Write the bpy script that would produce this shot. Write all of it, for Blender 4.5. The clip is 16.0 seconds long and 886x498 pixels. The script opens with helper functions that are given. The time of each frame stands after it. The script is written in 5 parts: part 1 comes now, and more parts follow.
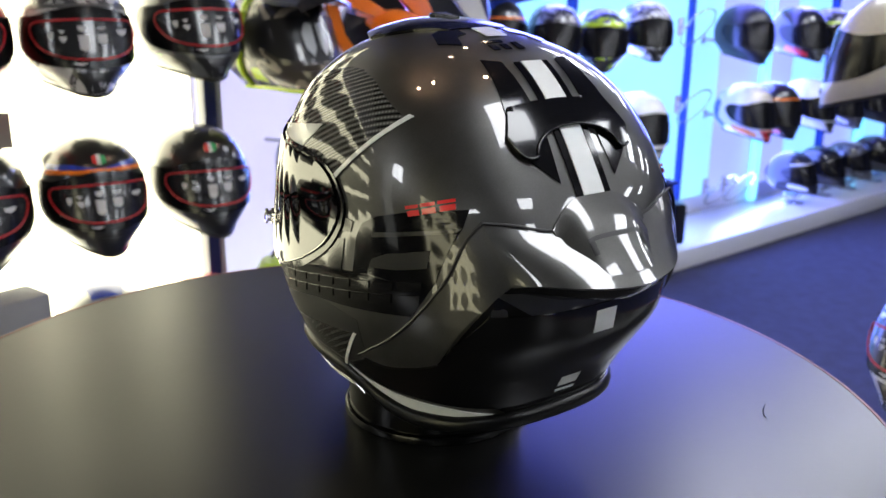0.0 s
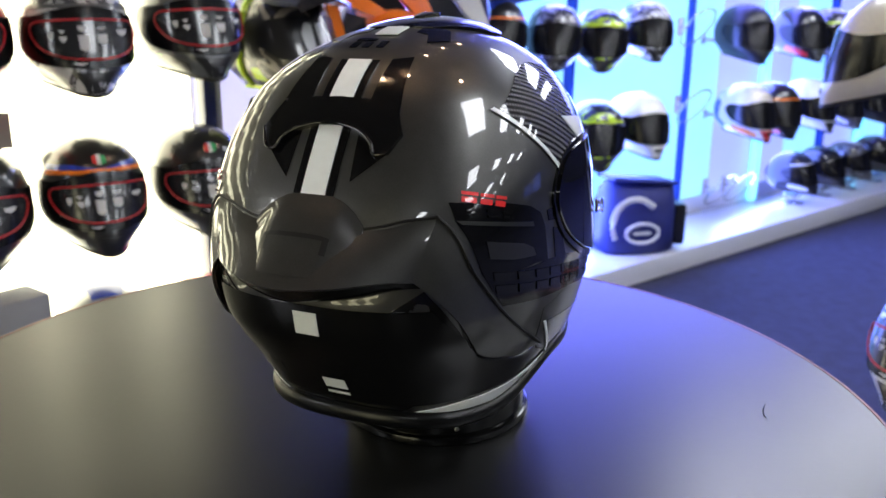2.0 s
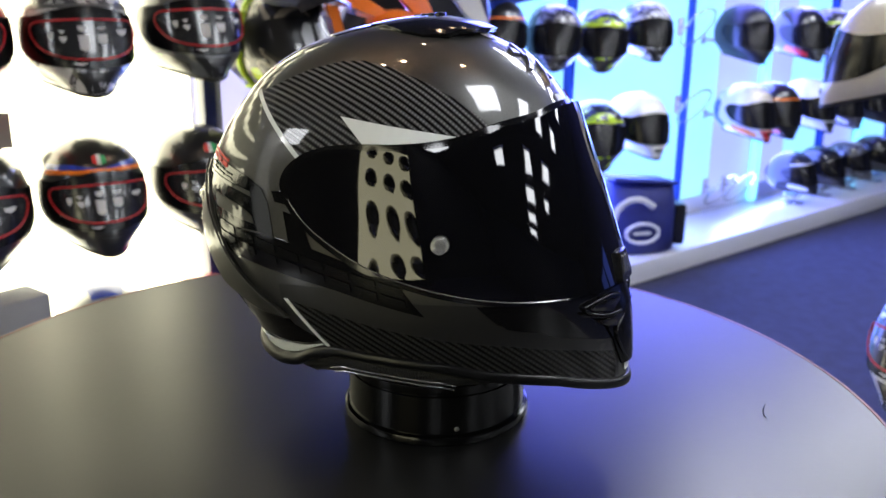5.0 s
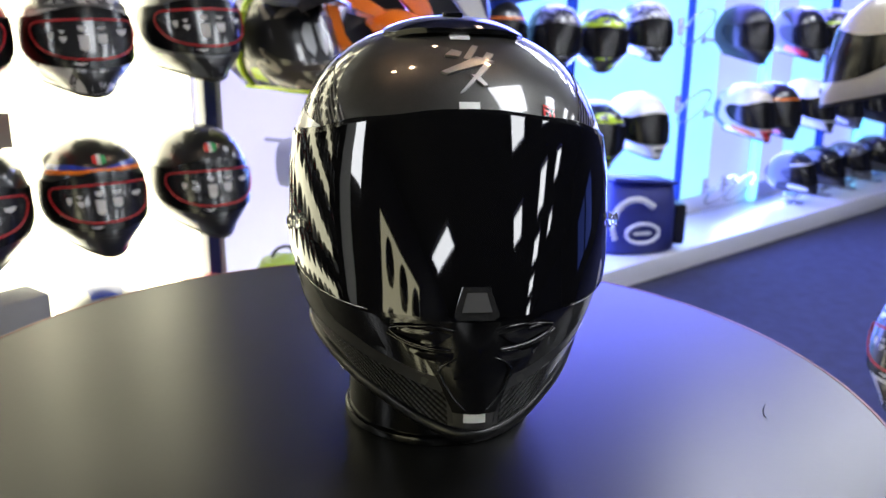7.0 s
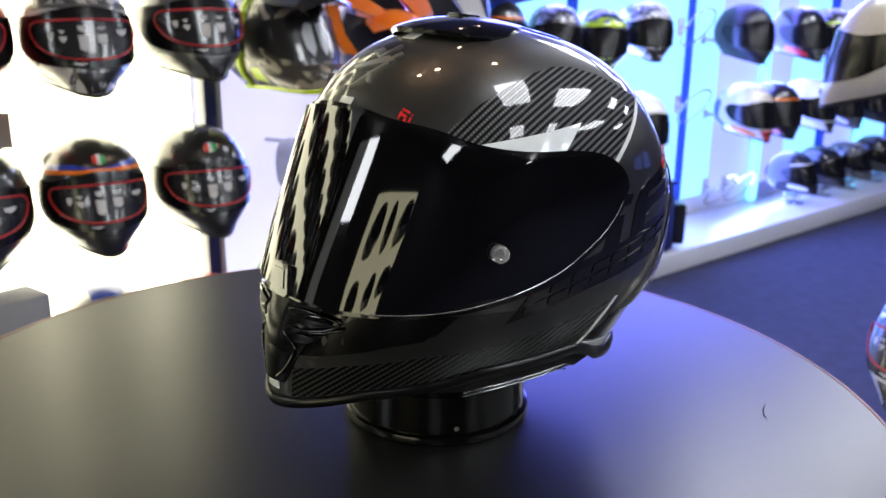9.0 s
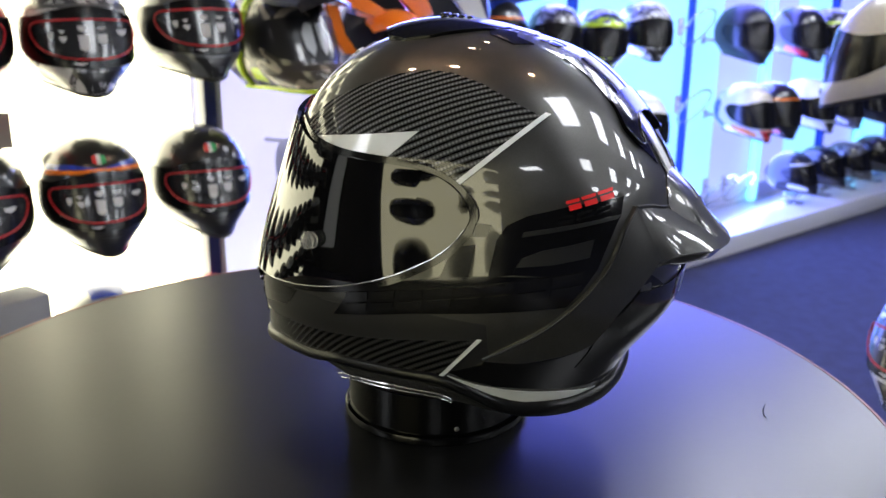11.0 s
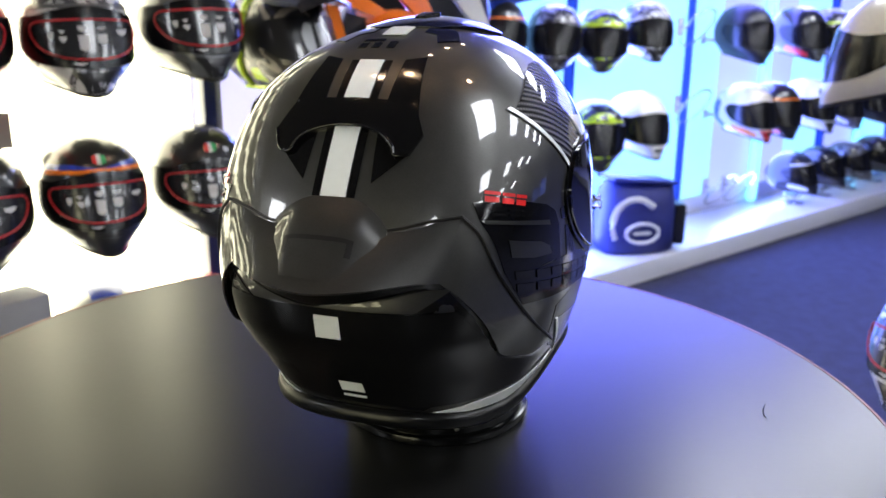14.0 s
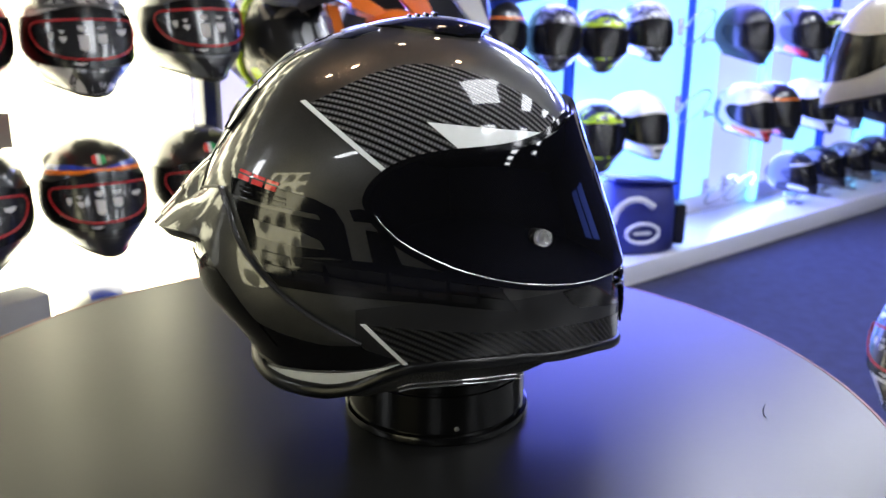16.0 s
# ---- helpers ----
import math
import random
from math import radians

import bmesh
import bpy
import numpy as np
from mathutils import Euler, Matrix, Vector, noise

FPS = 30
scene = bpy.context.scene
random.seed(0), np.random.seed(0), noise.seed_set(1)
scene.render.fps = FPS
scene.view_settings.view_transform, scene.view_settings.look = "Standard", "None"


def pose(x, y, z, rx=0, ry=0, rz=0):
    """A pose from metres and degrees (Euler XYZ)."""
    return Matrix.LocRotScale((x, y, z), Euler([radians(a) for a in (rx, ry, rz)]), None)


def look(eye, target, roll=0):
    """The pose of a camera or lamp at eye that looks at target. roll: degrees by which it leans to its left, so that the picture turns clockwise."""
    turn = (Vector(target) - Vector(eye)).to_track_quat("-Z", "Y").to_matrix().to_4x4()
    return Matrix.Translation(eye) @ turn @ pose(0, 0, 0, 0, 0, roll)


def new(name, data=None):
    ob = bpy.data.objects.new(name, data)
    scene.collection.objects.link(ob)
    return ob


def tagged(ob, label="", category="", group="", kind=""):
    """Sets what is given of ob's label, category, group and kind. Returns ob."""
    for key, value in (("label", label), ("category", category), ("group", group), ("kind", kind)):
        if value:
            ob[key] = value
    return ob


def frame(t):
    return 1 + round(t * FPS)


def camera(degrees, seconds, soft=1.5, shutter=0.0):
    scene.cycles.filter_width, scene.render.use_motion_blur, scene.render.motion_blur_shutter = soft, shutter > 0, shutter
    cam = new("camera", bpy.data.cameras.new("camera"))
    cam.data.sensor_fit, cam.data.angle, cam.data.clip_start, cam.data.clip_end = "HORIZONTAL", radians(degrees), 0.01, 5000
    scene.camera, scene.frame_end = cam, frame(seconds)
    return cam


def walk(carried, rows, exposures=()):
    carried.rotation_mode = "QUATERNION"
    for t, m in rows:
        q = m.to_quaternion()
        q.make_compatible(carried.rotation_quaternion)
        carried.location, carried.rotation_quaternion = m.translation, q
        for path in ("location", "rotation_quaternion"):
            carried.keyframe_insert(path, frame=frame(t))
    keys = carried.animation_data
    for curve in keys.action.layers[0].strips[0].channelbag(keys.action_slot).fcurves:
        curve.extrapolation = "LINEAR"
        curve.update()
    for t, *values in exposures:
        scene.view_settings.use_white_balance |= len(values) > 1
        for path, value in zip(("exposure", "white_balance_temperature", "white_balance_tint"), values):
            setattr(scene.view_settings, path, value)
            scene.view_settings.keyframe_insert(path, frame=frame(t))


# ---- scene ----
# The camera stands still before a helmet that turns on a black display table.
EYE = Vector((0.0, -0.69, 1.391))
CAM_DIR = Vector((0.000506, 0.959929, -0.280244))
cam = camera(54.03, 16.0)
cam.data.dof.use_dof = True
cam.data.dof.focus_distance = 0.57
cam.data.dof.aperture_fstop = 11.0
CAM_POSE = look(EYE, EYE + CAM_DIR, 0.564)
walk(cam, [(0.0, CAM_POSE), (16.0, CAM_POSE)], [(0.0, -0.04, 6500, 13.5), (2.0, 0.03, 6500, 13.5), (4.0, 0.06, 6500, 13.5), (8.0, 0.09, 6500, 13.5), (12.0, 0.1, 6500, 13.5), (14.5, 0.25, 6500, 13.5), (16.0, 0.23, 6500, 13.5)])

# ---- light ----
world = bpy.data.worlds.new("shop_air")
scene.world = world
world.use_nodes = True
world.node_tree.nodes["Background"].inputs[0].default_value = (0.5, 0.55, 0.7, 1)
world.node_tree.nodes["Background"].inputs[1].default_value = 0.012
scene.view_settings.exposure = 0.0

TABLE_Z = 1.05
K = 0.69
# the long wall runs along UAX; NAX points from the table to it
UAX = Vector((math.sin(radians(50)), math.cos(radians(50)), 0))
NAX = Vector((-UAX.y, UAX.x, 0))


def wp(u, n, z):
    """A place by the long wall's own axes."""
    return UAX * u + NAX * n + Vector((0, 0, z))


def wall_pose(u, n, z, turn=0.0, tip=0.0):
    """A pose whose +y looks out of the long wall, turned by some degrees."""
    return Matrix.Translation(wp(u, n, z)) @ pose(0, 0, 0, 0, 0, -140 + turn) @ pose(0, 0, 0, tip)


def area_lamp(name, m, w, h, power, colour):
    data = bpy.data.lights.new(name, "AREA")
    data.shape, data.size, data.size_y, data.energy, data.color = "RECTANGLE", w, h, power, colour
    ob = new(name, data)
    ob.matrix_world = m
    return ob


def spot_lamp(name, m, power, colour, cone, radius):
    data = bpy.data.lights.new(name, "SPOT")
    data.energy, data.color, data.spot_size, data.spot_blend, data.shadow_soft_size = power, colour, radians(cone), 0.6, radius
    ob = new(name, data)
    ob.matrix_world = m
    return ob


# ceiling panels: (x, y, width, depth, turn, power), all at CEIL
CEIL = 2.75
# along the long wall's axes: (u, n, width along u, depth along n)
PANELS = [(0.5, -0.9, 0.66, 0.72), (1.75, -1.1, 0.5, 0.7), (3.0, -1.15, 0.45, 0.62), (4.25, -1.15, 0.45, 0.62), (5.5, -1.15, 0.45, 0.62), (0.4, -2.35, 0.5, 0.62), (1.8, -2.5, 0.45, 0.62), (3.1, -2.5, 0.45, 0.62), (4.4, -2.5, 0.45, 0.62),
          (0.4, -3.8, 0.45, 0.62), (1.95, -3.9, 0.5, 0.8), (3.4, -3.9, 0.45, 0.62), (1.95, -5.3, 0.5, 0.8), (3.4, -5.3, 0.45, 0.62), (1.95, -6.8, 0.5, 0.8), (1.95, -8.3, 0.5, 0.8),
          (2.47, 1.0, 0.72, 0.72), (3.64, 0.99, 0.72, 0.72), (4.88, 0.99, 0.72, 0.72), (-2.3, -2.55, 1.0, 0.42)]
SPOTS = [(-0.55, 0.2), (-0.3, 0.22), (-0.05, 0.9), (0.12, 1.3), (0.3, 1.7), (0.38, 0.3)]
for sx, sy in SPOTS:
    spot_lamp("ceiling_spot_light", pose(sx, sy, CEIL - 0.125), 3.5, (1, 0.62, 0.34), 75, 0.03)
# blue lamps of the display wall
for lu, lz, lw, lh, le in ((3.1, 0.75, 0.9, 1.2, 70), (4.6, 0.75, 1.2, 1.2, 70), (1.7, 1.2, 0.6, 1.2, 40)):
    area_lamp("blue_wall_light", Matrix.Translation(wp(lu, 2.37, lz)) @ pose(0, 0, 0, -90, 0, 50), lw, lh, le, (0.15, 0.22, 1.0))


# ---- materials ----
def mat(name, colour, rough=0.5, metal=0.0, coat=0.0, vary=0.0, scale=40.0, bump=0.0, rough_vary=0.0, emit=None, power=0.0, trans=0.0, ior=1.5):
    m = bpy.data.materials.new(name)
    m.use_nodes = True
    nt = m.node_tree
    b = nt.nodes["Principled BSDF"]
    b.inputs["Base Color"].default_value = (*colour, 1)
    b.inputs["Roughness"].default_value = rough
    b.inputs["Metallic"].default_value = metal
    b.inputs["Coat Weight"].default_value = coat
    b.inputs["Coat Roughness"].default_value = 0.03
    b.inputs["IOR"].default_value = ior
    b.inputs["Transmission Weight"].default_value = trans
    if emit:
        b.inputs["Emission Color"].default_value = (*emit, 1)
        b.inputs["Emission Strength"].default_value = power
    if vary or bump or rough_vary:
        tc = nt.nodes.new("ShaderNodeTexCoord")
        n1 = nt.nodes.new("ShaderNodeTexNoise")
        n1.inputs["Scale"].default_value, n1.inputs["Detail"].default_value = scale, 6
        n2 = nt.nodes.new("ShaderNodeTexNoise")
        n2.inputs["Scale"].default_value, n2.inputs["Detail"].default_value = scale * 0.09, 3
        nt.links.new(tc.outputs["Object"], n1.inputs["Vector"])
        nt.links.new(tc.outputs["Object"], n2.inputs["Vector"])
        add = nt.nodes.new("ShaderNodeMath")
        nt.links.new(n1.outputs["Fac"], add.inputs[0])
        nt.links.new(n2.outputs["Fac"], add.inputs[1])
        if vary:
            mr = nt.nodes.new("ShaderNodeMapRange")
            mr.inputs["From Min"].default_value, mr.inputs["From Max"].default_value = 0.6, 1.4
            mr.inputs["To Min"].default_value, mr.inputs["To Max"].default_value = 1 - vary, 1 + vary
            nt.links.new(add.outputs[0], mr.inputs["Value"])
            mx = nt.nodes.new("ShaderNodeVectorMath")
            mx.operation = "SCALE"
            mx.inputs[0].default_value = colour
            nt.links.new(mr.outputs[0], mx.inputs["Scale"])
            nt.links.new(mx.outputs[0], b.inputs["Base Color"])
        if rough_vary:
            m2 = nt.nodes.new("ShaderNodeMapRange")
            m2.inputs["From Min"].default_value, m2.inputs["From Max"].default_value = 0.6, 1.4
            m2.inputs["To Min"].default_value, m2.inputs["To Max"].default_value = rough - rough_vary, rough + rough_vary
            nt.links.new(add.outputs[0], m2.inputs["Value"])
            nt.links.new(m2.outputs[0], b.inputs["Roughness"])
        if bump:
            bp = nt.nodes.new("ShaderNodeBump")
            bp.inputs["Strength"].default_value, bp.inputs["Distance"].default_value = bump, 0.002
            nt.links.new(n1.outputs["Fac"], bp.inputs["Height"])
            nt.links.new(bp.outputs["Normal"], b.inputs["Normal"])
    return m


def carbon_material(name, cell, dark, light, wrap):
    """Clear-coated carbon twill: 2/2 weave in the side plane of the helmet."""
    m = mat(name, dark, 0.5, 0.0, 1.0)
    nt = m.node_tree
    b = nt.nodes["Principled BSDF"]
    b.inputs["Specular IOR Level"].default_value = 0.08
    b.inputs["Coat IOR"].default_value = 1.45
    tc = nt.nodes.new("ShaderNodeTexCoord")
    rot = nt.nodes.new("ShaderNodeMapping")
    rot.inputs["Rotation"].default_value = (0, 0, 0)
    sep = nt.nodes.new("ShaderNodeSeparateXYZ")
    nt.links.new(tc.outputs["Object"], rot.inputs["Vector"])
    nt.links.new(rot.outputs["Vector"], sep.inputs[0])

    def math_node(op, a, bb):
        n = nt.nodes.new("ShaderNodeMath")
        n.operation = op
        for k, v in ((0, a), (1, bb)):
            if isinstance(v, (int, float)):
                n.inputs[k].default_value = v
            else:
                nt.links.new(v, n.inputs[k])
        return n.outputs[0]

    # slanting tow lines, broken by the weave
    height = math_node("ADD", math_node("MULTIPLY", sep.outputs["Z"], 1 - 0.3 * wrap), math_node("MULTIPLY", math_node("ABSOLUTE", sep.outputs["X"], 0), -0.75 * wrap - 0.55 * (1 - wrap)))
    slant = math_node("ADD", height, math_node("MULTIPLY", sep.outputs["Y"], 0.45))
    line = math_node("SINE", math_node("MULTIPLY", slant, 6.2832 / cell), 0)
    line = math_node("POWER", math_node("ADD", math_node("MULTIPLY", line, 0.5), 0.5), 2.0)
    cross = math_node("ADD", math_node("MULTIPLY", sep.outputs["Y"], 6.2832 / (cell * 0.62)), math_node("MULTIPLY", sep.outputs["Z"], -6.2832 / (cell * 1.3)))
    dash = math_node("ADD", math_node("MULTIPLY", math_node("SINE", cross, 0), 0.3), 0.7)
    fac = math_node("MULTIPLY", line, dash)
    ramp = nt.nodes.new("ShaderNodeMix")
    ramp.data_type = "RGBA"
    ramp.inputs["A"].default_value, ramp.inputs["B"].default_value = (*dark, 1), (*light, 1)
    nt.links.new(fac, ramp.inputs["Factor"])
    nt.links.new(ramp.outputs["Result"], b.inputs["Base Color"])
    return m


ANTHRACITE = mat("anthracite_metallic", (0.073, 0.0725, 0.069), 0.38, 0.8, 1.0, 0.12, 900.0)
ANTHRACITE.node_tree.nodes["Principled BSDF"].inputs["Coat IOR"].default_value = 1.57
GLOSS_BLACK = mat("gloss_black_paint", (0.004, 0.004, 0.0045), 0.12, 0.0, 0.3, 0.1, 60, ior=1.42)
DARK_GREY = mat("dark_grey_gloss", (0.011, 0.011, 0.012), 0.45, 0.0, 0.5, 0.1, 300)
INLAY_GREY = mat("dark_grey_inlay", (0.03, 0.03, 0.0295), 0.4, 0.6, 1.0, 0.1, 600)
DECAL_GREY = mat("grey_decal", (0.0085, 0.0085, 0.009), 0.14, 0.0, 0.3, 0.08, 200, ior=1.42)
CARBON = carbon_material("carbon_twill", 0.0044, (0.003, 0.003, 0.0035), (0.2, 0.2, 0.205), 1.0)
CARBON_DARK = carbon_material("carbon_twill_dark", 0.0044, (0.003, 0.003, 0.003), (0.05, 0.05, 0.051), 0.0)
WHITE_DECAL = mat("white_reflective_decal", (0.78, 0.81, 0.81), 0.4, 0.0, 0.8, 0.05, 120)
RED_DECAL = mat("red_decal", (0.75, 0.02, 0.02), 0.35, 0.0, 1.0, 0.05, 80)
WALL_VISOR = mat("dark_visor_in_film", (0.006, 0.006, 0.007), 0.2, 0.0, 0.0, 0.1, 60, rough_vary=0.06, ior=1.45)
SMOKE_VISOR = mat("dark_smoked_visor", (0.003, 0.003, 0.0035), 0.03, 0.0, 0.0, ior=1.58)
ROLL_BLACK = mat("gloss_black_edge_roll", (0.004, 0.004, 0.0043), 0.3, 0, 0.0, 0.15, 90, ior=1.4)
RUBBER = mat("black_rubber_edge", (0.006, 0.006, 0.006), 0.42, 0, 0.0, 0.2, 90, 0.1)
LINING = mat("black_fabric_lining", (0.01, 0.01, 0.011), 0.8, 0, 0, 0.3, 500, 0.5)
CLEAR = mat("clear_plastic", (0.9, 0.9, 0.9), 0.06, 0.0, 0.0, trans=0.86, ior=1.5)
DARK_CHROME = mat("dark_chrome", (0.5, 0.5, 0.5), 0.34, 1.0, 1.0)
# silver for highlights that are drawn as thin tubes
HIGHLIGHT_SILVER = mat("silver_highlight_line", (0.5, 0.5, 0.5), 0.25, 0.8, 0.5)
SMOKE_TAB = mat("smoked_plastic_tab", (0.018, 0.018, 0.019), 0.15, 0, 0.5, 0.1, 100)
TAB_GREY = mat("grey_smoked_window", (0.075, 0.075, 0.078), 0.2, 0, 0.5, 0.1, 100)
SATIN_BLACK = mat("satin_black_plastic", (0.004, 0.004, 0.0045), 0.2, 0, 0, 0.1, 80, ior=1.26)
STAND_BLACK = mat("gloss_black_plastic_stand", (0.003, 0.003, 0.003), 0.14, 0, 0.0, 0.2, 50, 0.03, ior=1.4)
TABLE_TOP = mat("black_laminate", (0.009, 0.0089, 0.0087), 0.3, 0, 0, 0.12, 160, 0.012, 0.02, ior=1.55)
TABLE_EDGE = mat("brown_edge_band", (0.22, 0.08, 0.05), 0.4, 0, 0, 0.2, 60)
STEEL_BLACK = mat("black_steel", (0.02, 0.02, 0.021), 0.4, 0.6)
CARPET = mat("dark_blue_carpet", (0.022, 0.024, 0.052), 0.95, 0, 0, 0.35, 180, 0.6)
WALL_PAINT = mat("dark_grey_wall_paint", (0.025, 0.025, 0.026), 0.8, 0, 0, 0.06, 12, 0.1)
CEILING_PAINT = mat("dark_ceiling_paint", (0.03, 0.03, 0.031), 0.9, 0, 0, 0.1, 10)
LILAC_WALL = mat("pale_display_board", (0.72, 0.72, 0.78), 0.5, 0, 0, 0.04, 8)
WHITE_GLOW = mat("backlit_white_panel", (0.8, 0.8, 0.78), 0.4, emit=(1.0, 0.97, 0.66), power=4.8)
SIDE_GLOW = mat("dim_backlit_white_panel", (0.8, 0.8, 0.78), 0.4, emit=(1.0, 0.95, 0.57), power=3.4)
CYAN_GLOW = mat("backlit_cyan_panel", (0.12, 0.3, 0.5), 0.3, emit=(0.2, 0.48, 1.0), power=1.9)
# pale lilac board; emission stands in for the light falling on it
LILAC_GLOW = mat("lilac_wall_lit_by_glow", (0.7, 0.7, 0.8), 0.4, emit=(0.74, 0.72, 0.98), power=0.75)
HEADER_GLOW = mat("backlit_blue_header", (0.5, 0.5, 0.8), 0.4, emit=(0.15, 0.18, 1.0), power=13.0)
PANEL_GLOW = mat("lit_ceiling_diffuser", (0.8, 0.8, 0.8), 0.5, emit=(0.93, 0.98, 1.0), power=15.0)
SIDE_BOARD = mat("pale_board_with_added_glow", (0.7, 0.7, 0.68), 0.5, emit=(0.9, 0.95, 0.95), power=0.45)
VIOLET_GLOW = mat("backlit_violet_panel", (0.15, 0.2, 0.45), 0.3, emit=(0.36, 0.44, 1.0), power=1.12)
TUBE_GLOW = mat("cyan_led_tube", (0.4, 0.7, 0.9), 0.3, emit=(0.14, 0.62, 1.0), power=1.9)
END_GLOW = mat("added_deep_blue_glow", (0.3, 0.4, 0.8), 0.4, emit=(0.1, 0.2, 1.0), power=0.5)
SPOT_GLOW = mat("lit_spot_bulb", (0.8, 0.7, 0.6), 0.5, emit=(1.0, 0.75, 0.5), power=70.0)
PLINTH_WHITE = mat("glossy_white_laminate", (0.6, 0.61, 0.66), 0.18, 0, 0, 0.04, 20)
BLUE_FRAME = mat("blue_aluminium_profile", (0.03, 0.07, 0.4), 0.35, 0.5, 0, 0.1, 30)
GREY_PLASTIC = mat("grey_plastic", (0.28, 0.28, 0.285), 0.5, 0, 0, 0.08, 30)


# ---- mesh tools ----
def link(name, bm, material, parent=None, label="", smooth=40):
    me = bpy.data.meshes.new(name)
    bm.to_mesh(me)
    bm.free()
    me.materials.append(material)
    if smooth:
        me.shade_smooth()
        me.set_sharp_from_angle(angle=radians(smooth))
    ob = new(name, me)
    if parent:
        ob.parent = parent
    if label:
        ob["label"] = label
    return ob


def part(name, bm, material, parent, label="", smooth=40):
    return link(name, bm, material, parent, label, smooth)


def thing(name, label, category, m=None, group="", kind=""):
    ob = new(name)
    ob.empty_display_size = 0.05
    if m is not None:
        ob.matrix_world = m
    return tagged(ob, label, category, group, kind)


def box_bm(sx, sy, sz, m=None, bevel=0.0, segs=2):
    bm = bmesh.new()
    bmesh.ops.create_cube(bm, size=1)
    bmesh.ops.scale(bm, vec=(sx, sy, sz), verts=bm.verts)
    if bevel:
        bmesh.ops.bevel(bm, geom=bm.edges[:], offset=bevel, segments=segs, affect="EDGES", profile=0.6)
    if m is not None:
        bmesh.ops.transform(bm, matrix=m, verts=bm.verts)
    return bm


def lathe_bm(profile, segs=64, m=None, close=True):
    """A turned body: profile of (radius, z) from bottom to top."""
    bm = bmesh.new()
    rings = []
    for r, z in profile:
        rings.append([bm.verts.new((r * math.cos(2 * math.pi * i / segs), r * math.sin(2 * math.pi * i / segs), z)) for i in range(segs)])
    for a, b in zip(rings, rings[1:]):
        for i in range(segs):
            j = (i + 1) % segs
            bm.faces.new((a[i], a[j], b[j], b[i]))
    if close:
        bm.faces.new(list(reversed(rings[0])))
        bm.faces.new(rings[-1])
    if m is not None:
        bmesh.ops.transform(bm, matrix=m, verts=bm.verts)
    return bm


def tube_bm(points, radius, segs=8, closed=False, squash=None):
    """A round bar along points."""
    bm = bmesh.new()
    pts = [Vector(p) for p in points]
    n = len(pts)
    rings = []
    for i, p in enumerate(pts):
        a = pts[(i - 1) % n] if closed or i else p
        b = pts[(i + 1) % n] if closed or i < n - 1 else p
        d = (b - a).normalized()
        side = d.cross(Vector((0, 0, 1)))
        side = side.normalized() if side.length > 1e-4 else Vector((1, 0, 0))
        up = side.cross(d).normalized()
        ru, rs = (squash if squash else (radius, radius))
        rings.append([bm.verts.new(p + side * (rs * math.cos(2 * math.pi * k / segs)) + up * (ru * math.sin(2 * math.pi * k / segs))) for k in range(segs)])
    for i in range(n if closed else n - 1):
        a, b = rings[i], rings[(i + 1) % n]
        for k in range(segs):
            j = (k + 1) % segs
            bm.faces.new((a[k], a[j], b[j], b[k]))
    if not closed:
        bm.faces.new(list(reversed(rings[0])))
        bm.faces.new(rings[-1])
    bmesh.ops.recalc_face_normals(bm, faces=bm.faces[:])
    return bm


# ---- the helmet's form: for each height the rear, front and half width, in units of K metres ----
FORM = np.array([(-0.215, -0.207, 0.230, 0.131), (-0.175, -0.222, 0.229, 0.1505), (-0.145, -0.238, 0.227, 0.165), (-0.118, -0.259, 0.222, 0.1735),
                 (-0.09, -0.278, 0.213, 0.179), (-0.05, -0.284, 0.202, 0.182), (0.0, -0.277, 0.184, 0.1805), (0.04, -0.260, 0.167, 0.179),
                 (0.07, -0.242, 0.154, 0.173), (0.097, -0.224, 0.142, 0.163), (0.119, -0.207, 0.127, 0.151), (0.138, -0.188, 0.110, 0.136),
                 (0.157, -0.163, 0.084, 0.114), (0.172, -0.126, 0.052, 0.086), (0.183, -0.085, 0.015, 0.050), (0.1885, -0.03, -0.03, 0.0)])
Y_MID, Z_TOP = -0.03, 0.1885
_zs = np.linspace(-0.215, Z_TOP, 500)


def _smooth_column(values):
    sq = np.interp(_zs, FORM[:, 0], values ** 2)
    ker = np.hanning(41)
    ker /= ker.sum()
    pad = np.concatenate([2 * sq[0] - sq[20:0:-1], sq, 2 * sq[-1] - sq[-2:-22:-1]])
    return np.sqrt(np.clip(np.convolve(pad, ker, "valid"), 1e-9, None))


_rear = _smooth_column(Y_MID - FORM[:, 1])
_front = _smooth_column(FORM[:, 2] - Y_MID)
_half = _smooth_column(FORM[:, 3])


def form_at(z):
    return np.interp(z, _zs, _rear), np.interp(z, _zs, _front), np.interp(z, _zs, _half)


def power_at(az, z):
    k = min(max((z + 0.12) / 0.2, 0), 1)
    k = k * k * (3 - 2 * k)
    t = min(max((z - 0.13) / 0.06, 0), 1)
    nr = (2.6 + 0.5 * k) * (1 - t) + 2.3 * t
    w = 0.5 + 0.5 * math.tanh(math.cos(az) * 6)
    d = min(max((-0.05 - z) / 0.13, 0), 1)
    return nr * (1 - w) + (2.25 - 0.52 * d * d * (3 - 2 * d)) * w


def skin(az, z):
    """The helmet's outer skin: az 0 ahead, +90 degrees its right side; z its height."""
    rear, front, half = form_at(z)
    n = power_at(az, z)
    s, c = math.sin(az), math.cos(az)
    r = (abs(s) ** n + abs(c) ** n) ** (-1 / n)
    return Vector((half * s * r, Y_MID + (front if c > 0 else rear) * c * r, z))


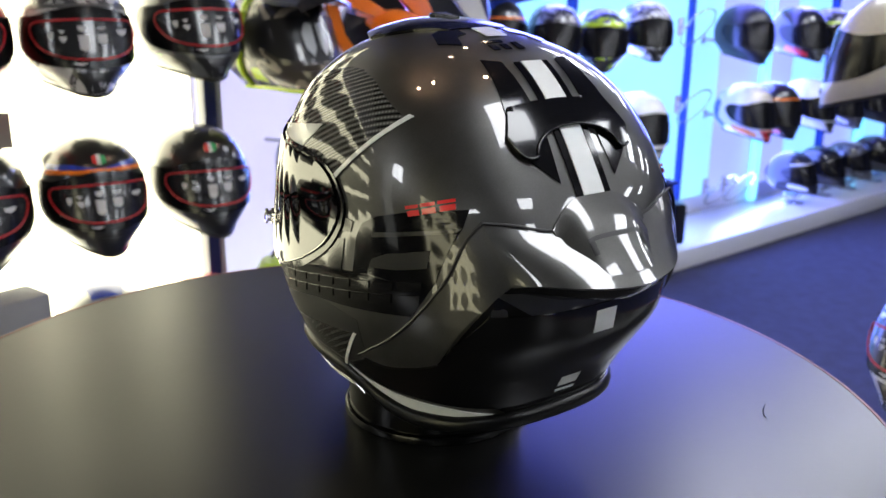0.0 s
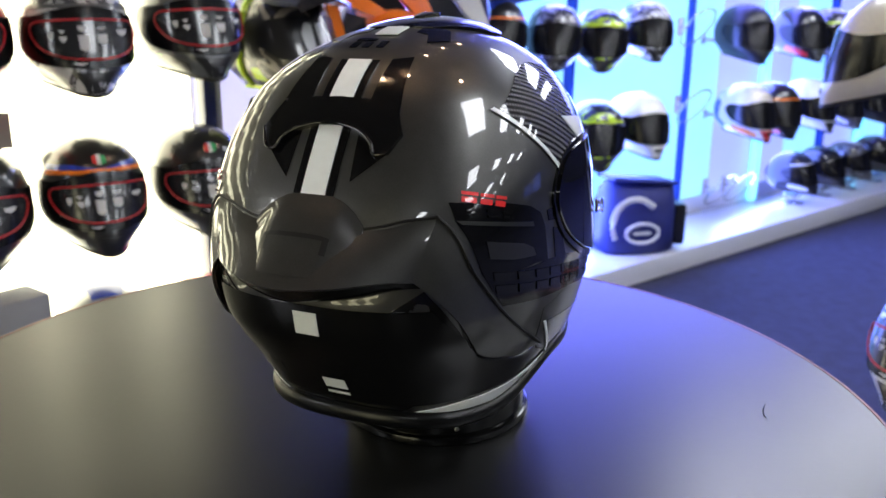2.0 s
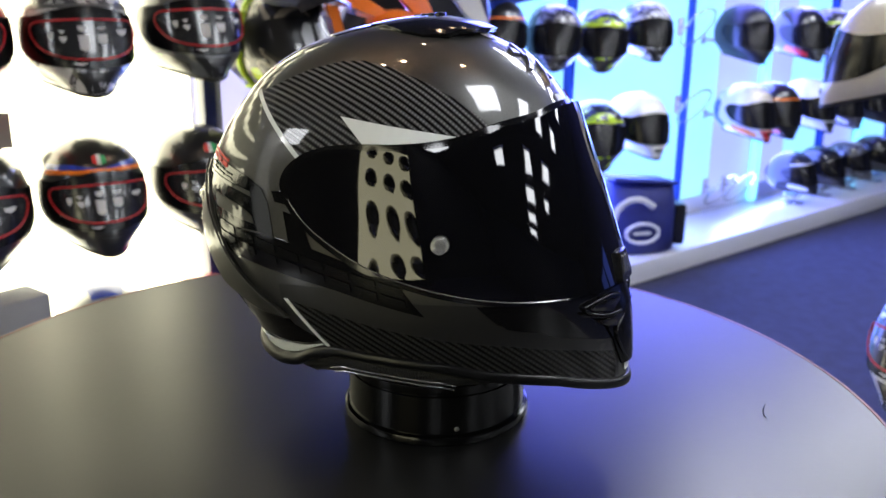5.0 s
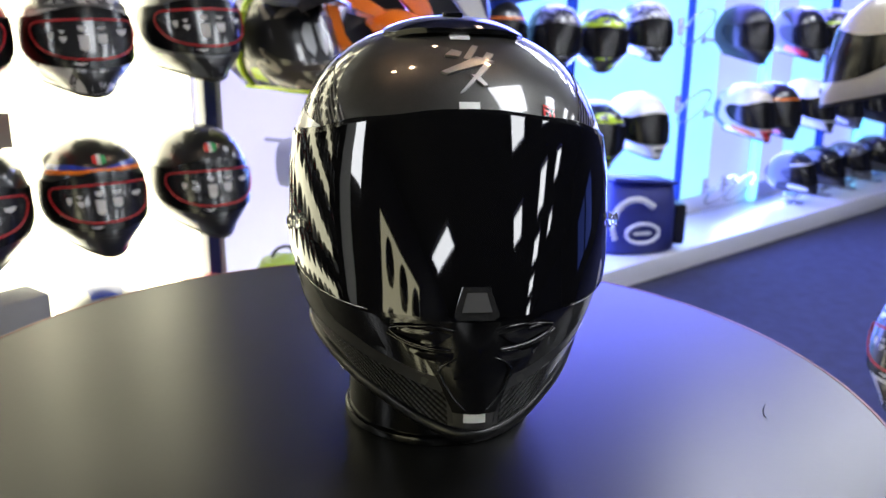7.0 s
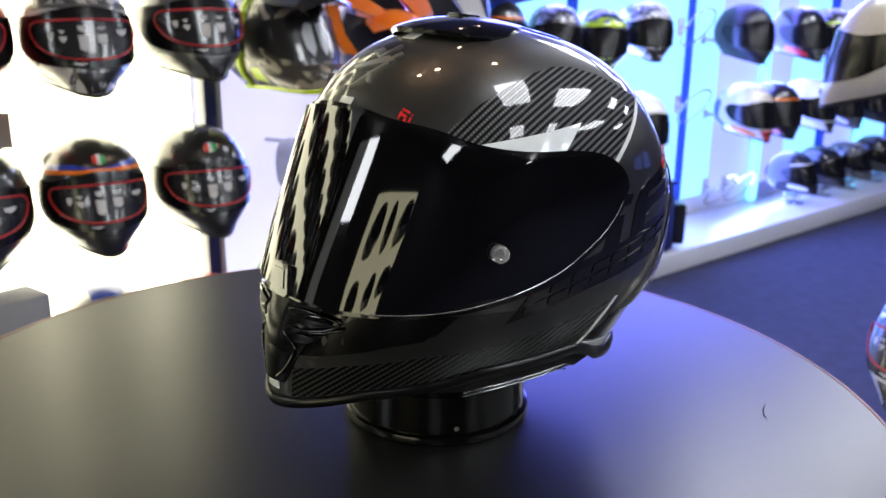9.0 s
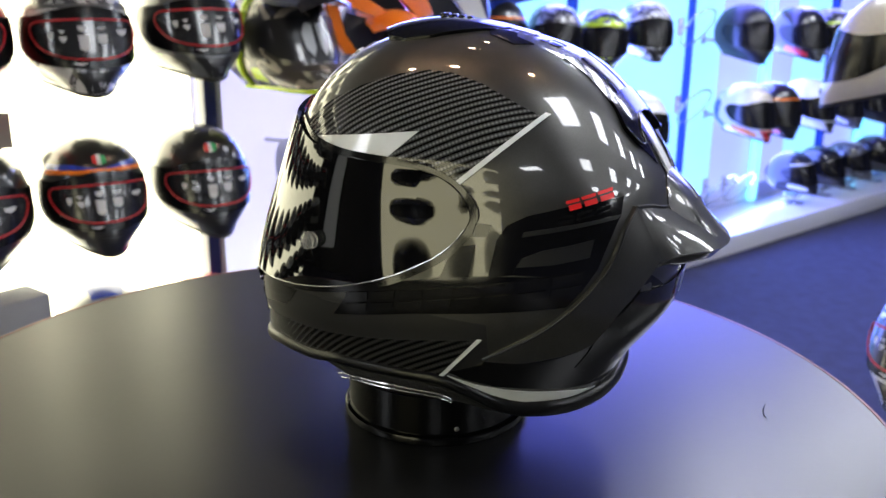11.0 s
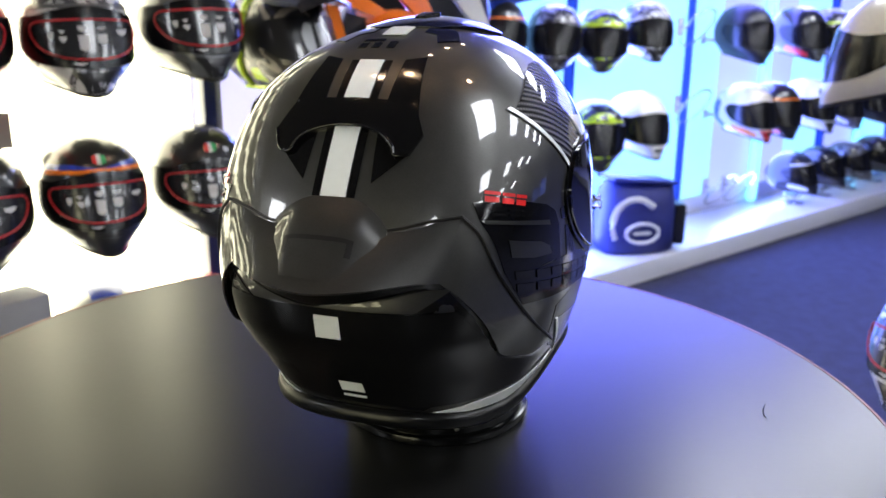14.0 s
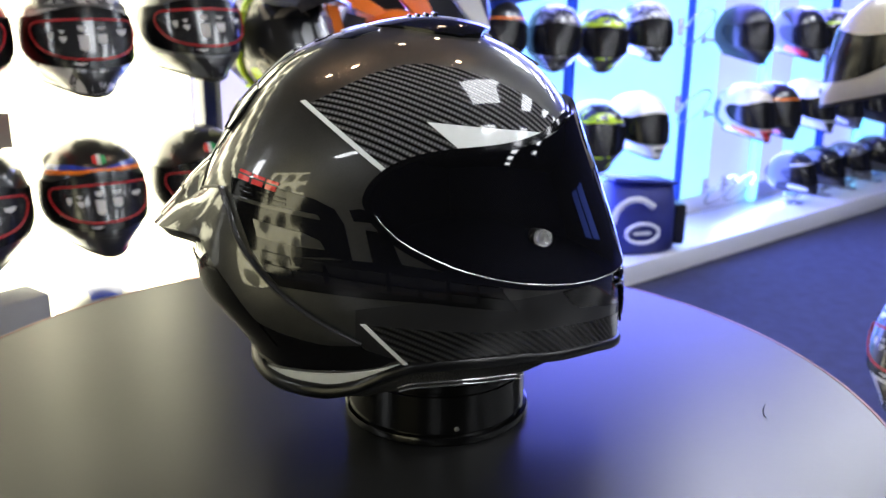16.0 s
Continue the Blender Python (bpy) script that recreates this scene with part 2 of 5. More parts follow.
def skin_normal(az, z):
    e = 0.004
    a, b = skin(az + e, z) - skin(az - e, z), skin(az, min(z + e, Z_TOP)) - skin(az, z - e)
    n = a.cross(b)
    return -n.normalized() if n.dot(skin(az, z) - Vector((0, Y_MID, z - 0.05))) < 0 else n.normalized()


def az_of_side(y, z, side):
    lo, hi = 0.0, math.pi
    for _ in range(26):
        mid = (lo + hi) / 2
        if skin(mid, z).y > y:
            lo = mid
        else:
            hi = mid
    return side * (lo + hi) / 2


def az_of_end(x, z, end):
    """End +1 ahead, -1 at the rear."""
    lo, hi = 0.0, math.pi / 2
    for _ in range(26):
        mid = (lo + hi) / 2
        if skin(mid if end > 0 else math.pi - mid, z).x < abs(x):
            lo = mid
        else:
            hi = mid
    a = (lo + hi) / 2
    a = a if end > 0 else math.pi - a
    return a if x >= 0 else -a


def on_skin(mode, u, v):
    """Azimuth and height of a design point: mode R or L from the side (y, z), F or B from the ends (x, z), T from above (x, y), A as it stands."""
    if mode in "RL":
        return az_of_side(u, v, 1 if mode == "R" else -1), v
    if mode in "FB":
        return az_of_end(u, v, 1 if mode == "F" else -1), v
    if mode == "T":
        lo, hi = 0.05, Z_TOP - 1e-5
        for _ in range(26):
            mid = (lo + hi) / 2
            rear, front, half = form_at(mid)
            n = power_at(math.atan2(u, v - Y_MID), mid)
            inside = abs(u / half) ** n + abs((v - Y_MID) / (front if v > Y_MID else rear)) ** n < 1
            lo, hi = (mid, hi) if inside else (lo, mid)
        z = (lo + hi) / 2
        rear, front, half = form_at(z)
        return math.atan2(u / half, (v - Y_MID) / (front if v > Y_MID else rear)), z
    return u, v


LIFT = Vector((0, 0, 0.2))


def visor_skin(az, z):
    """The visor's face: straight from brow to chin, only a little bowed."""
    top, low = skin(az, 0.101), skin(az, -0.085)
    p = low.lerp(top, (z + 0.085) / 0.186)
    k = min(1.0, max(0.0, (abs(az) - 0.5) / 0.6))
    return p.lerp(skin(az, z), 0.3 + 0.7 * k * k * (3 - 2 * k))


def patch_bm(mode, poly, off=0.0012, thick=0.0, step=0.012, rise=None, base=None):
    """A piece that follows the helmet's skin: poly in the mode's plane; off: its height over the skin; thick: how far its rim goes down."""
    base = base or skin
    bm = bmesh.new()
    face = bm.faces.new([bm.verts.new((u, v, 0)) for u, v in poly])
    us, vs = [p[0] for p in poly], [p[1] for p in poly]
    for axis, vals in ((0, us), (1, vs)):
        k = math.floor(min(vals) / step) + 1
        while k * step < max(vals):
            co = [0, 0, 0]
            co[axis] = k * step
            no = [0, 0, 0]
            no[axis] = 1
            bmesh.ops.bisect_plane(bm, geom=bm.verts[:] + bm.edges[:] + bm.faces[:], plane_co=co, plane_no=no)
            k += 1
    rim = [e for e in bm.edges if len(e.link_faces) == 1]
    flat = {v: (v.co.x, v.co.y) for v in bm.verts}
    spots = {v: on_skin(mode, *uv) for v, uv in flat.items()}
    for v, (az, z) in spots.items():
        h = off + (rise(*flat[v]) if rise else 0.0)
        v.co = (base(az, z) + skin_normal(az, z) * h + LIFT) * K
    bm.normal_update()
    f = max(bm.faces, key=lambda q: q.calc_area())
    az, z = spots[f.verts[0]]
    if f.normal.dot(skin_normal(az, z)) < 0:
        bmesh.ops.reverse_faces(bm, faces=bm.faces[:])
    if thick:
        down = {}
        for e in rim:
            for v in e.verts:
                if v not in down:
                    az, z = spots[v]
                    h = off + (rise(*flat[v]) if rise else 0.0)
                    down[v] = bm.verts.new((base(az, z) + skin_normal(az, z) * (h - thick) + LIFT) * K)
        for e in rim:
            lf = e.link_faces[0]
            a, b = e.verts
            for lp in lf.loops:
                if lp.edge == e:
                    a, b = lp.vert, lp.link_loop_next.vert
            bm.faces.new((b, a, down[a], down[b]))
    return bm


def mirror_poly(poly):
    return [(-u, v) for u, v in reversed(poly)]


def curve_through(keys, steps):
    """A smooth line through a few points (Catmull-Rom)."""
    pts = [Vector(k) for k in keys]
    out = []
    for i in range(len(pts) - 1):
        p0, p1, p2, p3 = pts[max(i - 1, 0)], pts[i], pts[i + 1], pts[min(i + 2, len(pts) - 1)]
        for k in range(steps):
            t = k / steps
            out.append(0.5 * (2 * p1 + (p2 - p0) * t + (2 * p0 - 5 * p1 + 4 * p2 - p3) * t * t + (3 * p1 - p0 - 3 * p2 + p3) * t * t * t))
    return out + [pts[-1]]


def hem(y):
    """Height of the shell's lower edge."""
    ys = (-0.23, -0.19, -0.15, -0.12, -0.09, -0.06, 0.0, 0.06, 0.105, 0.17, 0.235)
    zs = (-0.184, -0.190, -0.190, -0.184, -0.168, -0.158, -0.158, -0.162, -0.172, -0.180, -0.200)
    return float(np.interp(y, ys, zs))


def shell_bm(cols=144, rows=64, scale=K, zcut=None):
    bm = bmesh.new()
    top = bm.verts.new((Vector((0, Y_MID, Z_TOP)) + LIFT) * scale)
    grid = []
    for j in range(1, rows + 1):
        f = (j / rows)
        ring = []
        for i in range(cols):
            az = 2 * math.pi * i / cols
            low = hem(skin(az, -0.17).y) if zcut is None else zcut
            ease = f ** 1.6
            z = Z_TOP - 0.0004 + (low - Z_TOP) * ease
            ring.append(bm.verts.new((skin(az, z) + LIFT) * scale))
        grid.append(ring)
    for i in range(cols):
        bm.faces.new((top, grid[0][i], grid[0][(i + 1) % cols]))
    for a, b in zip(grid, grid[1:]):
        for i in range(cols):
            j = (i + 1) % cols
            bm.faces.new((a[i], b[i], b[j], a[j]))
    bmesh.ops.recalc_face_normals(bm, faces=bm.faces[:])
    return bm


# ---- the shop ----
def slab(name, u0, u1, n0, n1, z0, z1, material, label, category="wall", bevel=0.0):
    bm = box_bm(u1 - u0, n1 - n0, z1 - z0, None, bevel)
    ob = link(name, bm, material, None, "", 0 if not bevel else 40)
    ob.matrix_world = Matrix.Translation(wp((u0 + u1) / 2, (n0 + n1) / 2, (z0 + z1) / 2)) @ pose(0, 0, 0, 0, 0, 40)
    return tagged(ob, label, category, "", "structure")


def shop():
    slab("floor", -3.2, 9.2, -9.7, 3.0, -0.1, 0.0, CARPET, "dark blue carpet floor of a helmet shop", "floor")
    slab("ceiling", -3.2, 9.2, -9.7, 3.0, CEIL, CEIL + 0.1, CEILING_PAINT, "dark painted ceiling with light panels", "ceiling")
    slab("wall_back", -3.2, 9.2, -9.7, -9.6, 0, CEIL, WALL_PAINT, "plain dark grey painted wall at the back of the shop")
    slab("wall_left", -3.2, -3.1, -9.6, 3.0, 0, CEIL, WALL_PAINT, "plain grey painted side wall")
    slab("wall_right", 9.1, 9.2, -9.6, 3.0, 0, CEIL, WALL_PAINT, "plain dark grey painted far end wall")
    # unseen glowing panel, added to give the visor its white streak
    slab("visor_streak_panel", -3.097, -3.05, 0.72, 1.2, 2.15, 2.7, PANEL_GLOW, "unseen white glowing panel added for the bright streak in the visor", "lit panel", 0.003)
    # unseen board with glow of its own, added for the visor's grey reflection
    slab("visor_grey_board", -3.097, -3.06, 1.22, 1.72, 0.4, 2.7, SIDE_BOARD, "unseen pale board with added glow for the grey reflection in the visor", "lit panel", 0.003)
    slab("lightbox_front_2", -2.62, -2.6, -1.5, -0.1, 0.22, 2.12, SIDE_GLOW, "glowing white acrylic lightbox on the side wall", "lit panel")
    slab("wall_lightbox_2", -3.1, -2.625, -1.7, 0.1, 0.0, 2.3, WALL_PAINT, "dark housing of the side lightbox")
    # unseen glowing panels added on the end wall to put blue into the visor
    for n0, n1 in ((-4.9, -3.7), (-3.4, -2.2)):
        slab("blue_reflection_panel", 9.05, 9.097, n0, n1, 0.5, 1.6, END_GLOW, "unseen deep blue glowing panel added for blue reflections in the visor", "lit panel")
    slab("wall_display", -3.1, 9.1, 2.5, 3.0, 0, CEIL, LILAC_WALL, "pale display wall washed with blue light")
    slab("wall_lightbox", -2.2, 0.575, 1.76, 2.4, 0.0, CEIL, LILAC_WALL, "projecting white lightbox wall carrying helmets")
    slab("lightbox_front", -2.2, 0.56, 1.745, 1.757, 0.25, 2.25, WHITE_GLOW, "glowing white acrylic lightbox front", "lit panel")
    # backlit bays of the display wall with blue profiles between them
    for u0, u1, glow, hue in ((1.9, 2.86, CYAN_GLOW, "cyan"), (2.92, 3.868, CYAN_GLOW, "cyan"), (3.892, 4.22, CYAN_GLOW, "cyan"), (4.225, 4.66, VIOLET_GLOW, "violet"), (4.72, 5.08, VIOLET_GLOW, "violet"),
                               (5.085, 5.51, CYAN_GLOW, "cyan"), (5.59, 6.05, VIOLET_GLOW, "violet"), (6.15, 6.6, CYAN_GLOW, "cyan"), (6.7, 8.0, VIOLET_GLOW, "violet")):
        slab("backlit_bay", u0, u1, 2.478, 2.497, 0.22, 1.58, glow, "glowing %s backlit wall panel" % hue, "lit panel")
    # no lamp behind this board: its wash of light is put in as glow
    slab("lilac_wall_glow", 0.62, 1.86, 2.478, 2.497, 0.16, 1.6, LILAC_GLOW, "pale lilac wall board, the light on it put in as glow", "lit panel")
    for u in (2.89, 3.88, 5.55, 6.65):
        slab("wall_profile", u - 0.011, u + 0.011, 2.44, 2.497, 0.12, 1.65, BLUE_FRAME, "slim vertical blue aluminium wall profile", "profile", 0.004)
    for u in (4.69, 6.1):
        slab("led_tube", u - 0.025, u + 0.025, 2.42, 2.47, 0.12, 1.62, TUBE_GLOW, "vertical cyan glowing light tube", "light tube", 0.01)
    slab("wall_header", 2.5, 8.6, 2.44, 2.497, 1.66, 2.6, HEADER_GLOW, "long glowing blue-violet lightbox above the helmets", "lit panel", 0.004)
    slab("plinth", 0.62, 9.0, 2.03, 2.5, 0.0, 0.11, PLINTH_WHITE, "low glossy white plinth along the display wall", "plinth", 0.004)


shop()


def ceiling_fixtures():
    for pu, pn, pw, pd in PANELS:
        t = thing("ceiling_panel", "square white recessed ceiling panel lamp, lit", "ceiling lamp", Matrix.Translation(wp(pu, pn, CEIL - 0.012)) @ pose(0, 0, 0, 0, 0, 40), "ceiling panels")
        bm = bmesh.new()
        for sx, sy, w, d in ((0, pd / 2, pw + 0.04, 0.04), (0, -pd / 2, pw + 0.04, 0.04), (pw / 2, 0, 0.04, pd - 0.04), (-pw / 2, 0, 0.04, pd - 0.04)):
            b2 = box_bm(w, d, 0.024, pose(sx, sy, 0))
            me = bpy.data.meshes.new("tmp")
            b2.to_mesh(me)
            b2.free()
            bm.from_mesh(me)
            bpy.data.meshes.remove(me)
        part("frame", bm, PLINTH_WHITE, t, "white metal frame", 0)
        part("diffuser", box_bm(pw - 0.05, pd - 0.05, 0.008, pose(0, 0, 0.004)), PANEL_GLOW, t, "glowing diffuser", 0)
    for sx, sy in SPOTS:
        t = thing("ceiling_spot", "small black ceiling spotlight with a warm bulb", "spotlight", pose(sx, sy, CEIL), "ceiling spotlights")
        part("housing", lathe_bm([(0.045, -0.11), (0.05, -0.1), (0.05, -0.01), (0.06, 0.0)], 24, None, False), STEEL_BLACK, t)
        part("bulb", lathe_bm([(0.001, -0.1), (0.018, -0.098), (0.022, -0.09)], 20, None, False), SPOT_GLOW, t, "glowing warm bulb")


ceiling_fixtures()


# ---- table and stand ----
TX, TY, TR = -0.0515, -0.001, 0.4245


def display_table():
    t = thing("display_table", "round black laminate display table with a thin brown edge band", "table", pose(TX, TY, 0))
    z = TABLE_Z
    part("tabletop", lathe_bm([(TR - 0.002, z - 0.028), (TR, z - 0.027), (TR, z - 0.0022), (TR - 0.0022, z)], 160), TABLE_TOP, t, "matt black laminate top", 30)
    part("edge_band", lathe_bm([(TR + 0.0008, z - 0.026), (TR + 0.0018, z - 0.025), (TR + 0.0018, z - 0.002), (TR + 0.001, z + 0.0002), (TR - 0.0016, z + 0.0004), (TR - 0.0018, z - 0.001)], 160, None, False), TABLE_EDGE, t, "thin brown edge band", 30)
    part("column", lathe_bm([(0.05, 0.03), (0.04, 0.06), (0.04, z - 0.06), (0.07, z - 0.03), (0.12, z - 0.0285)], 40), STEEL_BLACK, t)
    part("base_plate", lathe_bm([(0.28, 0.0), (0.28, 0.012), (0.27, 0.02), (0.06, 0.032)], 64), STEEL_BLACK, t)


display_table()


def turntable():
    t = thing("turntable_stand", "round gloss black plastic turntable stand on the table", "stand", pose(-0.004, 0, TABLE_Z))
    part("base", lathe_bm([(0.0775, 0), (0.079, 0.0015), (0.0793, 0.005), (0.0785, 0.0072), (0.0762, 0.0082)], 96), STAND_BLACK, t)
    part("drum", lathe_bm([(0.0752, 0.0075), (0.0752, 0.0405), (0.0742, 0.0415), (0.0742, 0.0432), (0.0765, 0.044), (0.0768, 0.0455), (0.0768, 0.05), (0.0745, 0.0525)], 96), STAND_BLACK, t)
    part("screw", lathe_bm([(0.0018, 0), (0.0018, 0.0008), (0.001, 0.0012)], 14, pose(0.0165, -0.0734, 0.0135, 90)), DARK_CHROME, t, "tiny bright screw")
    part("support_dome", lathe_bm([(0.0725, 0.0515), (0.073, 0.054), (0.068, 0.066), (0.05, 0.1), (0.03, 0.13), (0.004, 0.14)], 48), LINING, t, "black padded dome")


turntable()


def table_hair():
    pts = curve_through([(0.284, 0.0026, TABLE_Z + 0.0004), (0.2782, -0.0073, TABLE_Z + 0.0005), (0.2754, -0.0179, TABLE_Z + 0.0005), (0.2755, -0.023, TABLE_Z + 0.0004)], 5)
    tagged(link("hair", tube_bm(pts, 0.0004, 5), STEEL_BLACK, None, "", 60), "single dark curled hair lying on the table", "hair")


table_hair()


# ---- the turning helmet ----
def visor_outline():
    """Half outline as azimuth and height: upper edge from the middle to the pivot, lower edge back."""
    side_up = [(0.110, 0.087), (0.082, 0.0745), (0.041, 0.067), (-0.014, 0.064), (-0.048, 0.061), (-0.075, 0.053), (-0.094, 0.039), (-0.102, 0.021)]
    side_low = [(-0.093, 0.003), (-0.075, -0.016), (-0.048, -0.033), (-0.014, -0.049), (0.037, -0.065), (0.085, -0.075), (0.128, -0.080), (0.165, -0.082)]
    pts = [(0.0, 0.101), (az_of_end(0.035, 0.0995, 1), 0.0995), (az_of_end(0.07, 0.094, 1), 0.094)]
    pts += [(az_of_side(y, z, 1), z) for y, z in side_up + side_low]
    pts += [(az_of_end(0.06, -0.083, 1), -0.083), (0.0, -0.084)]
    return pts


def smooth_outline(pts, steps=4):
    return [(p.x, p.y) for p in curve_through([(a, z, 0) for a, z in pts], steps)]


def visor_poly(grow=0.0):
    half = smooth_outline(visor_outline())
    cz = sum(z for a, z in half) / len(half)
    out = []
    for a, z in half:
        da = grow / 0.19 * (1 if a > 0.9 else a / 0.9)
        out.append((a + da, z + (grow if z > cz else -grow) * (1 if a < 1.5 else max(0.2, 1 - (a - 1.5) * 2))))
    left = [(-a, z) for a, z in reversed(out[1:-1])]
    return out + left


def loft_bm(sections, close_ends=True):
    """A skin over equal-length sections, each a closed ring of points."""
    bm = bmesh.new()
    rings = [[bm.verts.new(p) for p in s] for s in sections]
    m = len(rings[0])
    for a, b in zip(rings, rings[1:]):
        for k in range(m):
            j = (k + 1) % m
            bm.faces.new((a[k], a[j], b[j], b[k]))
    if close_ends:
        bm.faces.new(rings[0])
        bm.faces.new(list(reversed(rings[-1])))
    bmesh.ops.recalc_face_normals(bm, faces=bm.faces[:])
    return bm


def spoiler_bm():
    """The rear wing: stations from the right tip round the back to the left tip; each with its upper seam, lip and lower return."""
    half = [((0.0, -0.263, 0.030), (0, -0.327, -0.027), (0, -0.312, -0.043), (0, -0.281, -0.052)),
            ((0.05, -0.266, 0.018), (0.05, -0.316, -0.024), (0.05, -0.303, -0.036), (0.05, -0.277, -0.046)),
            ((0.092, -0.254, 0.026), (0.088, -0.288, -0.022), (0.086, -0.279, -0.032), (0.084, -0.264, -0.038))]
    # the arms sweep down the flanks: seam and lip as seen from the side, and how far the lip stands off
    for sy, sz, ly, lz, proud in ((-0.242, 0.029, -0.263, -0.025, 0.0085), (-0.236, 0.012, -0.253, -0.042, 0.0085), (-0.226, -0.022, -0.236, -0.066, 0.0085), (-0.198, -0.062, -0.220, -0.091, 0.008),
                                  (-0.168, -0.090, -0.203, -0.108, 0.0075), (-0.138, -0.110, -0.155, -0.125, 0.005), (-0.112, -0.126, -0.114, -0.129, 0.002)):
        st = []
        for y, z, off in ((sy, sz, 0.003), (ly, lz, proud), (ly + 0.004, lz - 0.007, proud * 0.5), (ly + 0.012, lz - 0.005, -0.003)):
            az = az_of_side(y, z, 1)
            st.append(skin(az, z) + skin_normal(az, z) * off)
        half.append(tuple(st))
    half = [tuple(Vector(p) for p in st) for st in half]
    tight = []
    for i, st in enumerate(half):
        if i == 3:
            tight.append(tuple(a.lerp(b, 0.85) for a, b in zip(half[2], st)))
        tight.append(st)
        if i == 3:
            tight.append(tuple(a.lerp(b, 0.12) for a, b in zip(st, half[4])))
    half = tight
    full = [tuple(Vector((-p[0], p[1], p[2])) for p in s) for s in reversed(half[1:])] + [tuple(Vector(p) for p in s) for s in half]
    lines = [curve_through([s[k] for s in full], 6) for k in range(4)]
    upper, lower = [], []
    for top, lip, low, back in zip(*lines):
        out = (top - Vector((0, Y_MID, top.z))).normalized()
        ring = [top.lerp(lip, f) + out * (0.0015 * math.sin(math.pi * f)) for f in (0, 0.2, 0.4, 0.6, 0.8, 0.95)]
        edge = lip.lerp(low, 0.16)
        ring += [lip, edge, edge.lerp(top, 0.12) - out * 0.004, top - out * 0.012]
        upper.append([(p + LIFT) * K for p in ring])
        rim = edge - out * 0.0008
        ring = [rim, rim.lerp(low, 0.6), low, low.lerp(back, 0.5), back, back - out * 0.025, rim.lerp(top, 0.3) - out * 0.01]
        lower.append([(p + LIFT) * K for p in ring])
    SEAMS.append([(p + (p - Vector((0, Y_MID, p.z))).normalized() * 0.002 + LIFT) * K for p in lines[0]])
    return loft_bm(upper), loft_bm(lower)


SEAMS = []


def edge_roll_bm():
    """The roll round the shell's lower edge: slim at the chin, deep and flared at the nape."""
    secs = []
    for i in range(145):
        az = 2 * math.pi * i / 144
        z = hem(skin(az, -0.17).y)
        p = skin(az, z)
        out = skin_normal(az, max(z, -0.15))
        out = Vector((out.x, out.y, 0)).normalized()
        w = min(1, max(0, (-0.04 - p.y) / 0.13))
        w = w * w * (3 - 2 * w)
        tall, wide = 0.0065 + 0.0025 * w, 0.0042 + 0.0022 * w
        mid = p + out * (0.0015 + 0.002 * w) + Vector((0, 0, 0.001 - tall * 0.6))
        secs.append([(mid + out * (wide * math.cos(k * math.pi / 6)) + Vector((0, 0, tall * math.sin(k * math.pi / 6))) + LIFT) * K for k in range(12)])
    return loft_bm(secs, False)


